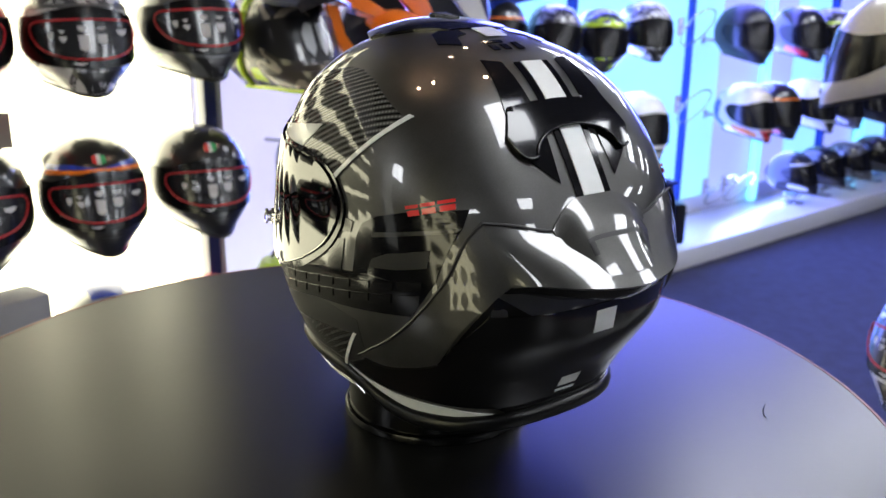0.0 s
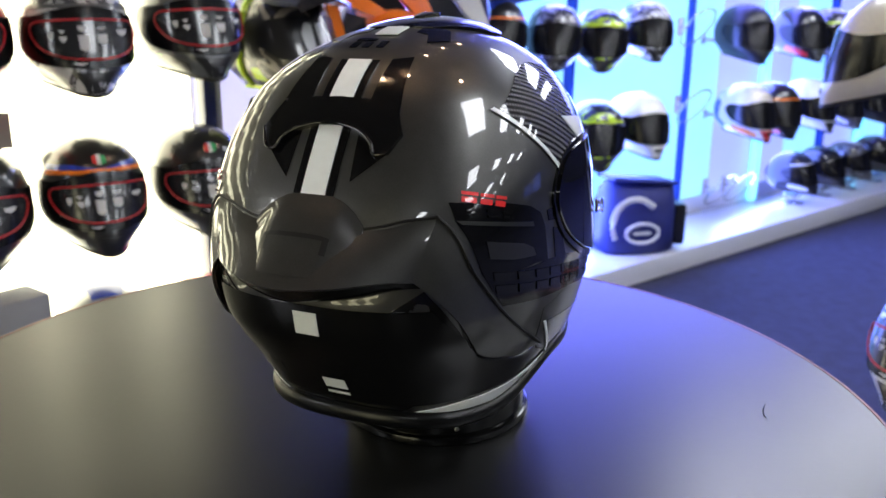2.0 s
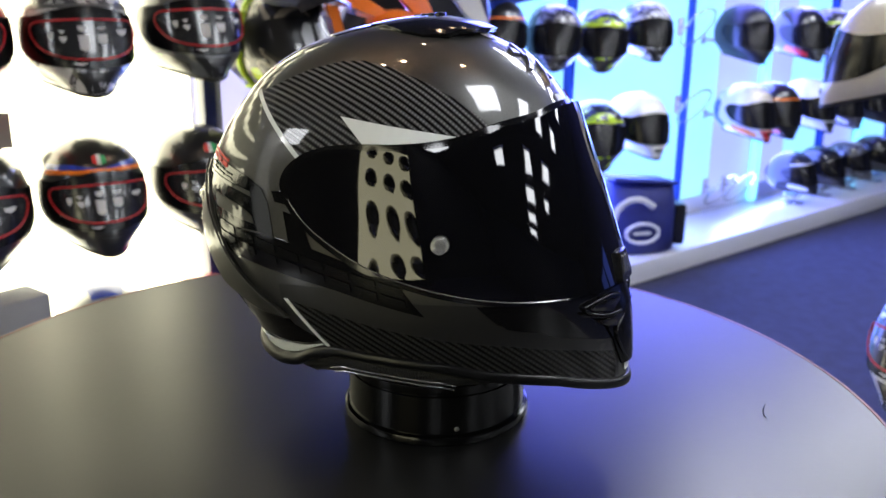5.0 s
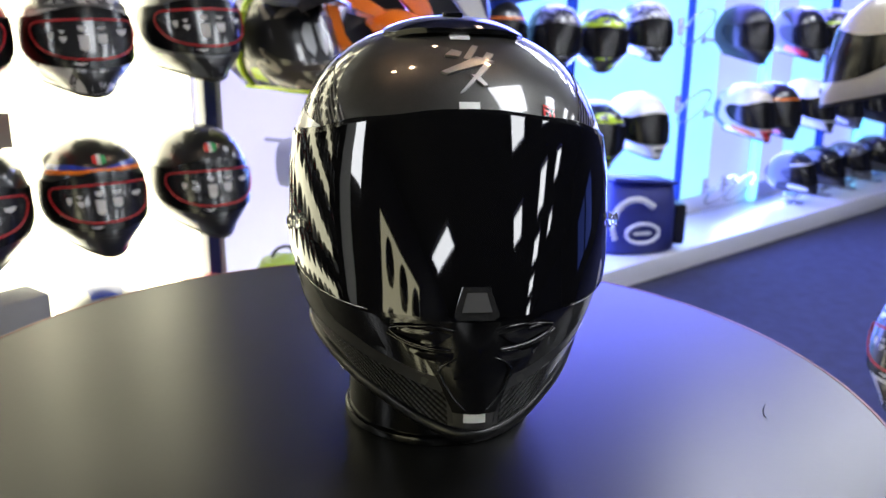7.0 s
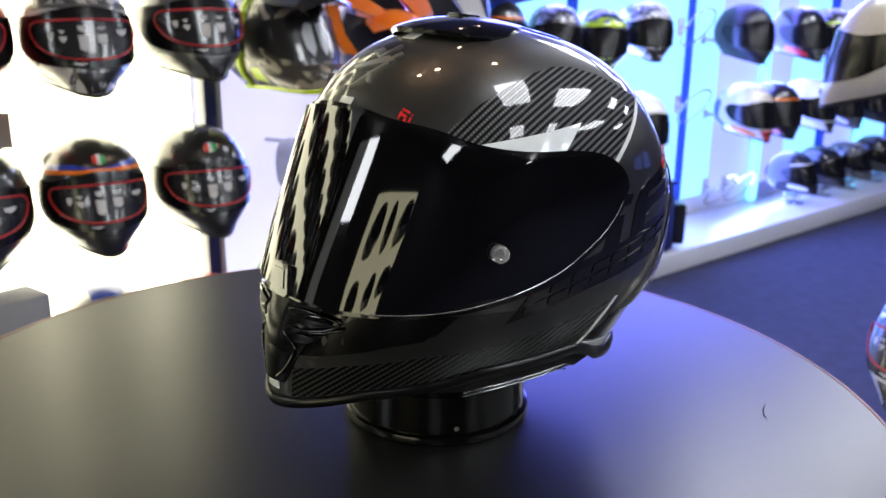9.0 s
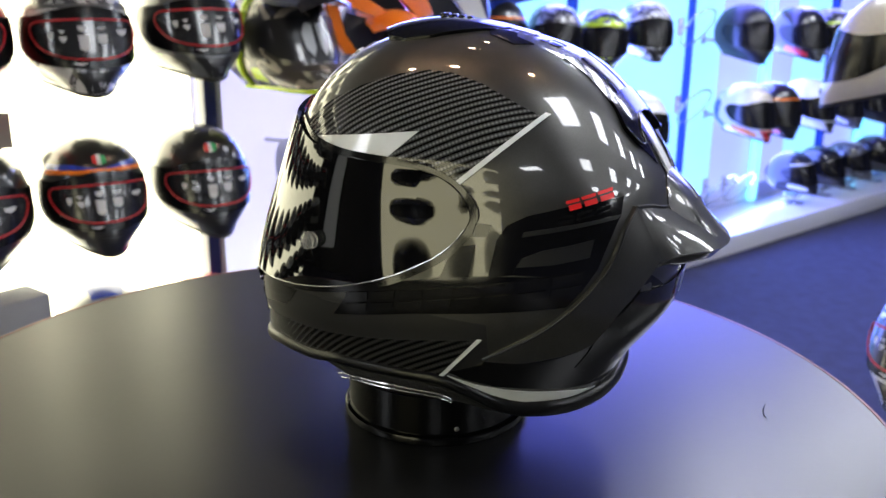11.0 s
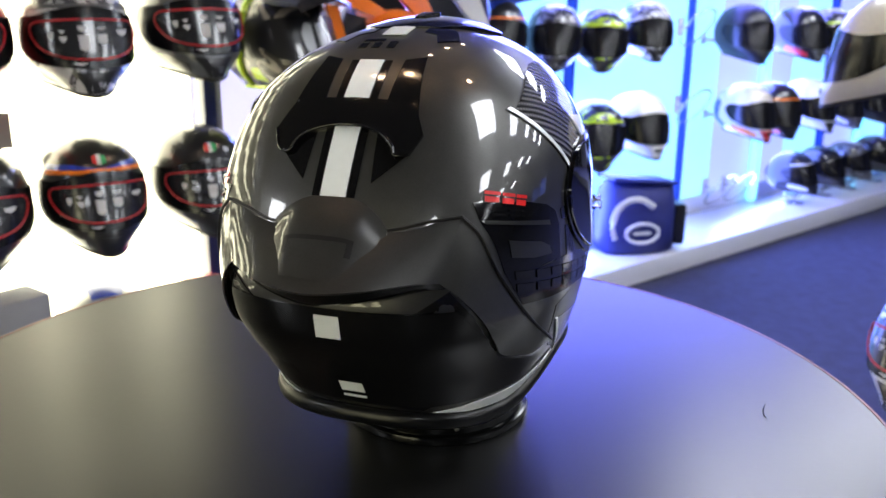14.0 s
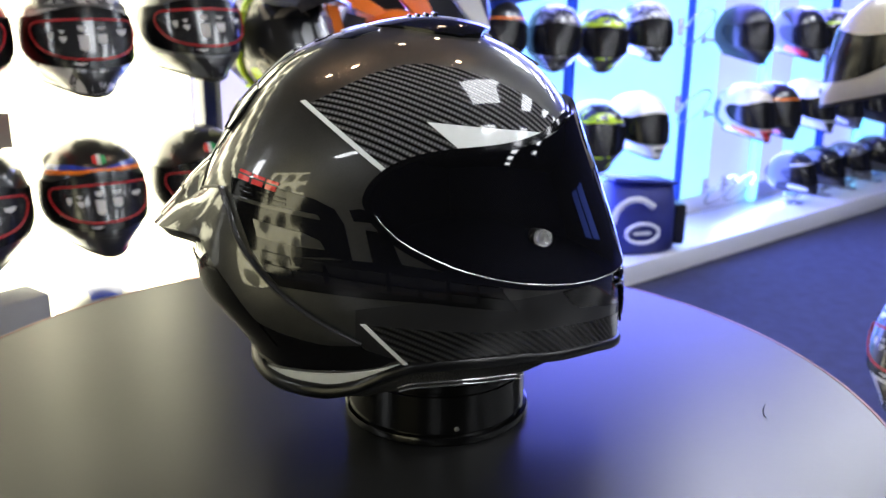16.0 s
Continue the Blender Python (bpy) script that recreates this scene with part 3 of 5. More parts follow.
def hero_helmet():
    h = thing("motorcycle_helmet", "gloss anthracite full-face helmet with carbon panels and dark visor", "helmet", pose(0, 0, TABLE_Z + 0.0538))
    part("shell", shell_bm(), ANTHRACITE, h, "anthracite metallic shell", 80)
    part("visor_seal", patch_bm("A", visor_poly(0.006), 0.003, 0.006, 0.03), GLOSS_BLACK, h, "black seal", 60)
    visor = part("visor", patch_bm("A", visor_poly(), 0.0095, 0.0085, 0.03, lambda a, z: -0.0045 * min(1, max(0, (abs(a) - 0.6) / 0.5)), visor_skin), SMOKE_VISOR, h, "dark smoked glossy visor", 60)
    # the highlight on the lower visor edge is drawn as a silver tube
    low_edge = [p for p in smooth_outline(visor_outline(), 6) if p[1] < 0.012]
    for s in (1, -1):
        edge = [(visor_skin(a, z) + skin_normal(a, z) * (0.0088 - 0.0045 * min(1, max(0, (abs(a) - 0.6) / 0.5))) + LIFT) * K for a, z in ((s * a, z) for a, z in low_edge if a > 0.55)]
        part("visor_edge_highlight", tube_bm(edge, 0.0007, 6), HIGHLIGHT_SILVER, visor, "thin silver tube standing for the highlight on the visor edge")
    part("edge_roll", edge_roll_bm(), ROLL_BLACK, h, "gloss black edge roll, deeper at the nape", 70)
    # neck lining
    secs = []
    for f, dz, in ((1.0, 0.012), (0.975, -0.02), (0.91, -0.036), (0.8, -0.038), (0.66, -0.012), (0.5, 0.04)):
        ring = []
        for i in range(72):
            az = 2 * math.pi * i / 72
            z = hem(skin(az, -0.17).y)
            p = skin(az, z)
            drop = dz * (1 - 0.6 * min(1, max(0, (-0.06 - p.y) / 0.1)) - 0.7 * min(1, max(0, (p.y - 0.05) / 0.1)))
            ring.append((Vector((p.x * f * 0.97, Y_MID + (p.y - Y_MID) * f * 0.97, z + drop)) + LIFT) * K)
        secs.append(ring)
    part("neck_lining", loft_bm(secs, False), LINING, h, "black padded neck lining", 70)
    # silver lines put in for the gloss on the lining's folds
    for s in (1, -1):
        for f, dz in ((0.952, -0.026), (0.925, -0.0325)):
            pts = []
            for k in range(25):
                y = -0.075 + 0.15 * k / 24
                az = az_of_side(y, -0.17, s)
                p = skin(az, hem(y))
                pts.append((Vector((p.x * f * 0.985, p.y * f, hem(y) + dz)) + LIFT) * K)
            part("neck_gloss_line", tube_bm(pts, 0.0006, 6), HIGHLIGHT_SILVER, h, "thin silver line standing for the gloss on a neck lining fold")
    wing, under = spoiler_bm()
    part("spoiler_underside", under, GLOSS_BLACK, h, "black spoiler underside", 35)
    part("rear_spoiler", wing, ANTHRACITE, h, "anthracite rear spoiler with swept wings", 28)
    part("spoiler_seam", tube_bm(SEAMS[0], 0.001, 6), RUBBER, h, "dark seam line")
    for s, mode in ((1, "R"), (-1, "L")):
        carbon = [(-0.159, 0.110), (-0.139, 0.119), (-0.122, 0.127), (-0.094, 0.139), (-0.061, 0.147), (-0.038, 0.148), (-0.004, 0.143), (0.035, 0.130),
                  (0.064, 0.116), (0.092, 0.0965), (0.103, 0.086), (0.082, 0.0785), (0.041, 0.0705), (-0.014, 0.0675), (-0.048, 0.0645), (-0.078, 0.0545), (-0.085, 0.048)]
        part("carbon_panel", patch_bm(mode, carbon, 0.0012, 0.0012), CARBON, h, "glossy carbon twill panel")
        tri = [(-0.044, 0.095), (0.0, 0.090), (0.05, 0.084), (0.086, 0.0785), (0.066, 0.0755), (0.041, 0.0705), (0.007, 0.0675), (-0.012, 0.0675)]
        part("side_flash", patch_bm(mode, tri, 0.0021, 0.001), WHITE_DECAL, h, "pale grey-white pointed decal")
        part("line_decal", patch_bm(mode, [(-0.163, 0.113), (-0.158, 0.1145), (-0.081, 0.0485), (-0.085, 0.0455)], 0.0022, 0.001), WHITE_DECAL, h, "thin white line decal")
        part("line_decal", patch_bm(mode, [(-0.113, -0.104), (-0.108, -0.104), (-0.063, -0.156), (-0.068, -0.156)], 0.0022, 0.001), WHITE_DECAL, h, "thin white line decal")
        low = [(-0.106, -0.106), (-0.014, -0.119), (0.069, -0.130), (0.132, -0.136), (0.185, -0.146), (0.221, -0.158), (0.222, -0.192), (0.185, -0.184), (0.14, -0.175), (0.09, -0.166), (0.01, -0.156), (-0.063, -0.155)]
        part("carbon_panel", patch_bm(mode, low, 0.0010, 0.001), CARBON_DARK, h, "dark carbon twill chin panel")
        jaw = [(-0.118, -0.088), (-0.05, -0.082), (0.05, -0.088), (0.12, -0.086), (0.185, -0.088), (0.2135, -0.092), (0.222, -0.13), (0.2245, -0.19), (0.185, -0.184), (0.14, -0.175), (0.09, -0.166), (0.01, -0.156), (-0.063, -0.156), (-0.09, -0.148), (-0.118, -0.125)]
        part("jaw_panel", patch_bm(mode, jaw, 0.0005, 0.0005), DARK_GREY, h, "very dark grey gloss jaw panel")
        for shape in ([(-0.233, 0.040), (-0.189, 0.034), (-0.155, 0.025), (-0.151, 0.009), (-0.233, 0.024)], [(-0.233, 0.024), (-0.151, 0.009), (-0.143, -0.033), (-0.181, -0.033), (-0.217, -0.028)],
                      [(-0.155, 0.025), (-0.136, 0.015), (-0.127, 0.0), (-0.123, -0.021), (-0.120, -0.037), (-0.143, -0.033), (-0.150, -0.010), (-0.152, 0.009)],
                      [(-0.122, 0.014), (-0.112, 0.015), (-0.088, 0.009), (-0.084, -0.001), (-0.118, 0.003)], [(-0.107, -0.006), (-0.084, -0.010), (-0.075, -0.035), (-0.071, -0.043), (-0.101, -0.038)],
                      [(-0.217, -0.027), (-0.181, -0.033), (-0.120, -0.036), (-0.071, -0.042), (0.022, -0.063), (0.052, -0.102), (-0.043, -0.084), (-0.107, -0.076), (-0.192, -0.064), (-0.206, -0.046)]):
            part("side_decal", patch_bm(mode, shape, 0.0010, 0.001), GLOSS_BLACK, h, "gloss black side graphic")
        for shape in ([(-0.233, 0.0245), (-0.152, 0.0095), (-0.150, 0.0045), (-0.230, 0.0205)], [(-0.213, 0.003), (-0.202, 0.0), (-0.168, -0.008), (-0.151, -0.016), (-0.146, -0.025), (-0.180, -0.021), (-0.210, -0.014)]):
            part("side_inlay", patch_bm(mode, shape, 0.0018, 0.0008), INLAY_GREY, h, "dark grey inlay in the black graphic")
        for k in range(3):
            y0 = -0.224 + 0.0155 * k
            zc = 0.0305 - 0.0035 * k
            for za, zb in ((0.0035, 0.0015), (-0.0012, -0.0034)):
                part("lettering_bar", patch_bm(mode, [(y0, zc + za), (y0 + 0.0115, zc + za - 0.0025), (y0 + 0.0115, zc + zb - 0.0025), (y0, zc + zb)], 0.0021, 0.0008), DECAL_GREY, h, "dark grey bar")
        chk = [(0.109, -0.087), (0.150, -0.088), (0.175, -0.090), (0.19, -0.128), (0.130, -0.114)]
        part("side_decal", patch_bm(mode, chk, 0.0010, 0.001), GLOSS_BLACK, h, "gloss black cheek graphic")
        nape = [(az_of_side(y, z, s), z) for y, z in ((-0.258, -0.036), (-0.248, -0.054), (-0.232, -0.078), (-0.216, -0.100), (-0.196, -0.113), (-0.155, -0.130), (-0.114, -0.134), (-0.075, -0.150), (-0.09, -0.158), (-0.12, -0.164), (-0.16, -0.167))]
        nape += [(az_of_end(s * x, z, -1), z) for x, z in ((0.10, -0.172), (0.06, -0.175), (0.06, -0.12), (0.075, -0.06))]
        part("side_decal", patch_bm("A", nape if s > 0 else list(reversed(nape)), 0.0010, 0.001, 0.04), GLOSS_BLACK, h, "gloss black lower rear graphic")
        # brand lettering as plain grey bars on the black panel
        for k in range(8):
            y0 = -0.206 + k * 0.0303
            zc = -0.0385 - (y0 + 0.206) * 0.186
            for a, b, za, zb in ((0.0, 0.0262, 0.0108, 0.0022), (0.0, 0.0255, -0.002, -0.0106)):
                q = [(y0 + a + (0.009 - za) * 0.18, zc + za - a * 0.2), (y0 + b + (0.009 - za) * 0.18, zc + za - b * 0.2), (y0 + b + (0.009 - zb) * 0.18, zc + zb - b * 0.2), (y0 + a + (0.009 - zb) * 0.18, zc + zb - a * 0.2)]
                part("lettering_bar", patch_bm(mode, q, 0.0021, 0.0008), DECAL_GREY, h, "dark grey bar")
        for k in range(3):
            y0 = -0.2235 + k * 0.0125
            zc = 0.0455 - k * 0.0035
            for dz0, dz1, da, db in ((0.0034, 0.0006, 0.0, 0.0108), (-0.001, -0.0056, 0.0, 0.0098)):
                q = [(y0 + da + dz0 * 0.35, zc + dz0 - da * 0.26), (y0 + db + dz0 * 0.35, zc + dz0 - db * 0.26), (y0 + db + dz1 * 0.35, zc + dz1 - db * 0.26), (y0 + da + dz1 * 0.35, zc + dz1 - da * 0.26)]
                part("lettering_bar", patch_bm(mode, q, 0.0021, 0.0008, 0.006), RED_DECAL, h, "red slanted bar")
        # round clear post on the visor
        az = az_of_side(0.069, -0.0225, s)
        nrm = skin_normal(az, -0.0225)
        base = (skin(az, -0.0225) + nrm * 0.0062 + LIFT) * K
        m = Matrix.Translation(base) @ nrm.to_track_quat("Z", "Y").to_matrix().to_4x4()
        part("visor_post", lathe_bm([(0.0056, 0), (0.0062, 0.0008), (0.0062, 0.0022), (0.0042, 0.0028), (0.0042, 0.0045), (0.006, 0.005), (0.0058, 0.0068), (0.0034, 0.0074), (0.002, 0.0062)], 28, m), CLEAR, visor, "clear plastic post")
        # pale crescent above the rear hem
        cres = [(az_of_side(y, z, s), z) for y, z in ((-0.072, -0.155), (-0.10, -0.163), (-0.13, -0.168), (-0.16, -0.171), (-0.185, -0.174))]
        cres += [(az_of_end(s * x, z, -1), z) for x, z in ((0.10, -0.1765), (0.066, -0.183), (0.085, -0.186), (0.105, -0.188))]
        cres += [(az_of_side(y, z, s), z) for y, z in ((-0.165, -0.1885), (-0.14, -0.185), (-0.115, -0.176), (-0.09, -0.164))]
        part("crescent_decal", patch_bm("A", cres if s > 0 else list(reversed(cres)), 0.0018, 0.001, 0.03), WHITE_DECAL, h, "pale reflective crescent")
    # stripe over the middle
    for z1, z0 in ((0.155, 0.121), (0.1, 0.042), (-0.062, -0.085), (-0.145, -0.158), (-0.163, -0.166)):
        part("stripe", patch_bm("B", [(-0.0125, z1), (0.0125, z1), (0.0125, z0), (-0.0125, z0)], 0.0022, 0.001, 0.006), WHITE_DECAL, h, "white reflective stripe")
        if z1 > 0:
            for s in (1, -1):
                q = [(0.014, z1), (0.021, z1), (0.021, z0), (0.014, z0)]
                part("stripe", patch_bm("B", q if s > 0 else mirror_poly(q), 0.0015, 0.001), GLOSS_BLACK, h, "gloss black stripe")
    part("stripe", patch_bm("T", [(-0.0125, -0.112), (0.0125, -0.112), (0.0125, -0.085), (-0.0125, -0.085)], 0.0022, 0.001, 0.006), WHITE_DECAL, h, "white reflective stripe")
    part("stripe", patch_bm("F", [(-0.0105, 0.1135), (0.0105, 0.1135), (0.0105, 0.1035), (-0.0105, 0.1035)], 0.0022, 0.001, 0.006), WHITE_DECAL, h, "white reflective stripe")
    part("stripe", patch_bm("T", [(-0.0105, 0.044), (0.0105, 0.044), (0.0105, 0.056), (-0.0105, 0.056)], 0.0022, 0.001, 0.006), WHITE_DECAL, h, "white reflective stripe")
    part("stripe", patch_bm("F", [(-0.0105, -0.172), (0.0105, -0.172), (0.0105, -0.187), (-0.0105, -0.187)], 0.0022, 0.001, 0.006), WHITE_DECAL, h, "white reflective stripe")
    for s in (1, -1):
        dark = [(0.033, 0.156), (0.052, 0.158), (0.062, 0.12), (0.066, 0.1), (0.062, 0.078), (0.034, 0.055), (0.03, 0.1)]
        part("rear_decal", patch_bm("B", dark if s > 0 else mirror_poly(dark), 0.0012, 0.001), GLOSS_BLACK, h, "gloss black rear graphic")
        top_wing = [(0.026, -0.066), (0.056, -0.078), (0.068, -0.106), (0.05, -0.122), (0.042, -0.102), (0.028, -0.098)]
        part("crown_decal", patch_bm("T", top_wing if s > 0 else mirror_poly(top_wing), 0.0012, 0.001), GLOSS_BLACK, h, "gloss black crown graphic")
    for q in ([(-0.026, -0.122), (-0.004, -0.122), (-0.004, -0.127), (-0.026, -0.127)], [(-0.026, -0.131), (-0.018, -0.131), (-0.018, -0.142), (-0.026, -0.142)], [(-0.012, -0.131), (-0.004, -0.131), (-0.004, -0.142), (-0.012, -0.142)], [(0.004, -0.128), (0.012, -0.128), (0.012, -0.142), (0.004, -0.142)]):
        part("crown_decal", patch_bm("T", q, 0.0012, 0.001, 0.006), GLOSS_BLACK, h, "gloss black logo bar")
    low = [(-0.115, -0.055), (0.115, -0.055), (0.135, -0.09), (0.125, -0.14), (0.06, -0.182), (-0.06, -0.182), (-0.125, -0.14), (-0.135, -0.09)]
    part("rear_decal", patch_bm("B", low, 0.0018, 0.001, 0.01), GLOSS_BLACK, h, "gloss black lower rear panel")
    # rear exhaust vent: black arch
    arch = [(-0.06, 0.119), (-0.03, 0.1225), (0.0, 0.1235), (0.03, 0.1225), (0.06, 0.119), (0.073, 0.094), (0.064, 0.078), (0.052, 0.0765), (0.047, 0.085),
            (0.034, 0.094), (0.015, 0.099), (0.0, 0.100), (-0.015, 0.099), (-0.034, 0.094), (-0.047, 0.085), (-0.052, 0.0765), (-0.064, 0.078), (-0.073, 0.094)]
    vent = part("rear_vent", patch_bm("B", arch, 0.0024, 0.009, 0.005, lambda x, z: 0.0032 * min(1, max(0, (0.1225 - z) / 0.026)) * (1 - 0.55 * min(1, abs(x) / 0.075) ** 3)), GLOSS_BLACK, h, "gloss black arched exhaust vent", 50)
    lip = [(x, z) for x, z in arch[6:]]
    edge = []
    for x, z in smooth_outline(lip, 4):
        az = az_of_end(x, z, -1)
        r = 0.0024 + 0.0032 * min(1, max(0, (0.1225 - z) / 0.026)) * (1 - 0.55 * min(1, abs(x) / 0.075) ** 3)
        edge.append((skin(az, z) + skin_normal(az, z) * r + LIFT) * K)
    part("vent_lip", tube_bm(edge, 0.0011, 8), GLOSS_BLACK, vent, "rounded lip of the vent", 70)
    # bridge over the spoiler: a low dome that runs out towards the lip
    def bridge_point(x, f, lift):
        e = abs(x) / 0.056
        zt = 0.0425 - 0.003 * e - 0.021 * max(0.0, (e - 0.3) / 0.7) ** 2
        rear, front, half = form_at(zt)
        top = Vector((x, Y_MID - rear * (1 - 0.3 * (abs(x) / half) ** 3), zt))
        lip = Vector((x, -0.327 + 4.4 * x * x, -0.027 + 1.2 * x * x))
        side = max(0.0, 1 - e ** 2.6)
        p = top.lerp(lip, f)
        k = min(1.0, max(0.0, (f - 0.3) / 0.5))
        m = min(1.0, max(0.0, (e - 0.5) / 0.5))
        sink = 0.006 * k * k * (3 - 2 * k) * min(1.0, 0.04 + e * e) + 0.0045 * m * m * (3 - 2 * m) * min(1.0, f / 0.2)
        return (p + Vector((0, -0.8, 0.6)) * (lift + 0.0026 * side * math.exp(-((f - 0.30) / 0.24) ** 2) - sink) + LIFT) * K

    bm = bmesh.new()
    cols = [-0.056 + 0.112 * i / 28 for i in range(29)]
    rows = [j / 16 * 0.86 for j in range(17)]
    grid = [[bm.verts.new(bridge_point(x, f, 0.0012)) for x in cols] for f in rows]
    for a, b in zip(grid, grid[1:]):
        for i in range(28):
            bm.faces.new((a[i], b[i], b[i + 1], a[i + 1]))
    ring = grid[0] + [g[-1] for g in grid[1:]] + list(reversed(grid[-1][:-1])) + [g[0] for g in reversed(grid[1:-1])]
    inner = [bm.verts.new(v.co + Vector((0, 0.012, -0.004))) for v in ring]
    for i in range(len(ring)):
        j = (i + 1) % len(ring)
        bm.faces.new((ring[i], ring[j], inner[j], inner[i]))
    bmesh.ops.recalc_face_normals(bm, faces=bm.faces[:])
    bridge = part("spoiler_bridge", bm, ANTHRACITE, h, "anthracite bridge over the spoiler", 50)
    bm = bmesh.new()
    for x0, x1, f0, f1 in ((-0.034, 0.034, 0.43, 0.475), (-0.034, -0.0285, 0.475, 0.62), (0.0285, 0.034, 0.475, 0.62)):
        xs = [x0 + (x1 - x0) * k / 8 for k in range(9)]
        slot = [[bm.verts.new(bridge_point(x, f0 + (f1 - f0) * k / 3, 0.0022)) for x in xs] for k in range(4)]
        for a, b in zip(slot, slot[1:]):
            for i in range(8):
                bm.faces.new((a[i], b[i], b[i + 1], a[i + 1]))
    part("bridge_slot", bm, RUBBER, bridge, "narrow black slot")
    # top intake
    intake = [(-0.078, 0.006), (-0.066, 0.030), (-0.034, 0.044), (0.0, 0.049), (0.034, 0.044), (0.066, 0.030), (0.078, 0.006), (0.075, -0.02), (0.058, -0.05), (0.036, -0.078), (0.0, -0.084), (-0.036, -0.078), (-0.058, -0.05), (-0.075, -0.02)]
    intake_cover = part("top_vent", patch_bm("T", intake, 0.0015, 0.006, 0.006, lambda x, y: 0.0088 * min(1, max(0, (y + 0.084) / 0.115)) * (1 - min(1, abs(x) / 0.082) ** 4)), GLOSS_BLACK, h, "gloss black top intake", 35)
    for k in range(4):
        part("vent_slider", box_bm(0.016 - 0.002 * k, 0.0035, 0.006, pose(0, (-0.008 - 0.0095 * k) * K, (Z_TOP + 0.2 + 0.0055 - 0.001 * k) * K), 0.0014), GLOSS_BLACK, intake_cover, "ridged black slider")
    # front emblem: plain chrome shapes
    for q in ([(-0.03, 0.150), (-0.012, 0.154), (0.026, 0.140), (0.02, 0.1385)], [(-0.016, 0.163), (-0.010, 0.164), (0.002, 0.152), (-0.004, 0.151)], [(-0.026, 0.147), (-0.02, 0.149), (0.008, 0.122), (0.004, 0.1235)], [(0.002, 0.158), (0.012, 0.160), (0.02, 0.155), (0.006, 0.154)], [(-0.031, 0.156), (-0.024, 0.158), (-0.016, 0.150), (-0.022, 0.149)], [(-0.012, 0.137), (-0.004, 0.138), (-0.016, 0.128), (-0.02, 0.129)]):
        part("emblem", patch_bm("F", q, 0.0032, 0.003, 0.006), DARK_CHROME, h, "dark chrome emblem bar")
    for s in (-1,):
        for x0, x1, z0, z1 in ((0.078, 0.0865, 0.1105, 0.1085), (0.0775, 0.0795, 0.1075, 0.1005), (0.079, 0.0855, 0.1062, 0.1042), (0.0838, 0.0862, 0.1035, 0.0995), (0.0888, 0.0905, 0.1065, 0.0992), (0.0888, 0.0905, 0.1095, 0.108)):
            d = (x0 - 0.078) * 0.35
            q = [(x0, z0 - d), (x1, z0 - d - (x1 - x0) * 0.35), (x1, z1 - d - (x1 - x0) * 0.35), (x0, z1 - d)]
            part("lettering_bar", patch_bm("F", q if s > 0 else mirror_poly(q), 0.0021, 0.0008, 0.004), RED_DECAL, h, "red slanted bar")
    # visor tab and chin vent
    tab = part("visor_tab", patch_bm("F", [(-0.013, -0.055), (0.013, -0.055), (0.021, -0.081), (0.017, -0.086), (-0.017, -0.086), (-0.021, -0.081)], 0.0135, 0.006, 0.006), SMOKE_TAB, h, "smoked grey visor tab", 40)
    part("tab_window", patch_bm("F", [(-0.009, -0.060), (0.009, -0.060), (0.014, -0.078), (-0.014, -0.078)], 0.0145, 0.001, 0.006), TAB_GREY, tab, "grey window of the tab")
    part("chin_vent", patch_bm("F", [(-0.06, -0.088), (0.06, -0.088), (0.05, -0.104), (0.026, -0.118), (0.018, -0.150), (-0.018, -0.150), (-0.026, -0.118), (-0.05, -0.104)], 0.0035, 0.003, 0.005, lambda x, z: 0.004 * max(0, 1 - (x / 0.03) ** 2) * max(0, 1 - ((z + 0.115) / 0.04) ** 2)), SATIN_BLACK, h, "black chin vent", 50)
    cover = [(-1.0, -0.088), (-0.5, -0.089), (0.0, -0.0895), (0.5, -0.089), (1.0, -0.088), (0.92, -0.108), (0.6, -0.128), (0.3, -0.140), (0.0, -0.146), (-0.3, -0.140), (-0.6, -0.128), (-0.92, -0.108)]
    part("chin_cover", patch_bm("A", cover, 0.0014, 0.001, 0.05), GLOSS_BLACK, h, "gloss black chin cover")
    for s in (1, -1):
        slot = [(0.022, -0.100), (0.062, -0.094), (0.074, -0.100), (0.040, -0.112)]
        part("chin_intake", patch_bm("F", slot if s > 0 else mirror_poly(slot), 0.0055, 0.004, 0.004, lambda x, z: 0.003 * max(0, 1 - abs(z + 0.098) / 0.008)), GLOSS_BLACK, h, "ridged black chin intake", 30)
        fin = [(0.020, -0.116), (0.050, -0.117), (0.066, -0.113), (0.05, -0.124), (0.024, -0.130)]
        part("chin_fin", patch_bm("F", fin if s > 0 else mirror_poly(fin), 0.0045, 0.004, 0.004, lambda x, z: 0.002 * max(0, 1 - abs(z + 0.118) / 0.006)), GLOSS_BLACK, h, "black chin fin", 30)
        for outline, r in (([(0.020, -0.096), (0.045, -0.0925), (0.078, -0.097), (0.070, -0.106), (0.048, -0.112), (0.024, -0.114)], 0.0052), ([(0.016, -0.120), (0.034, -0.134), (0.021, -0.160), (0.010, -0.172)], 0.0045), ([(0.030, -0.116), (0.060, -0.112), (0.082, -0.104)], 0.0042)):
            line = [(skin(az_of_end(s * x, z, 1), z) + skin_normal(az_of_end(s * x, z, 1), z) * r + LIFT) * K for x, z in smooth_outline(outline, 4)]
            part("vent_rim", tube_bm(line, 0.0012, 8), GLOSS_BLACK, h, "rounded gloss rim of the chin vent", 70)
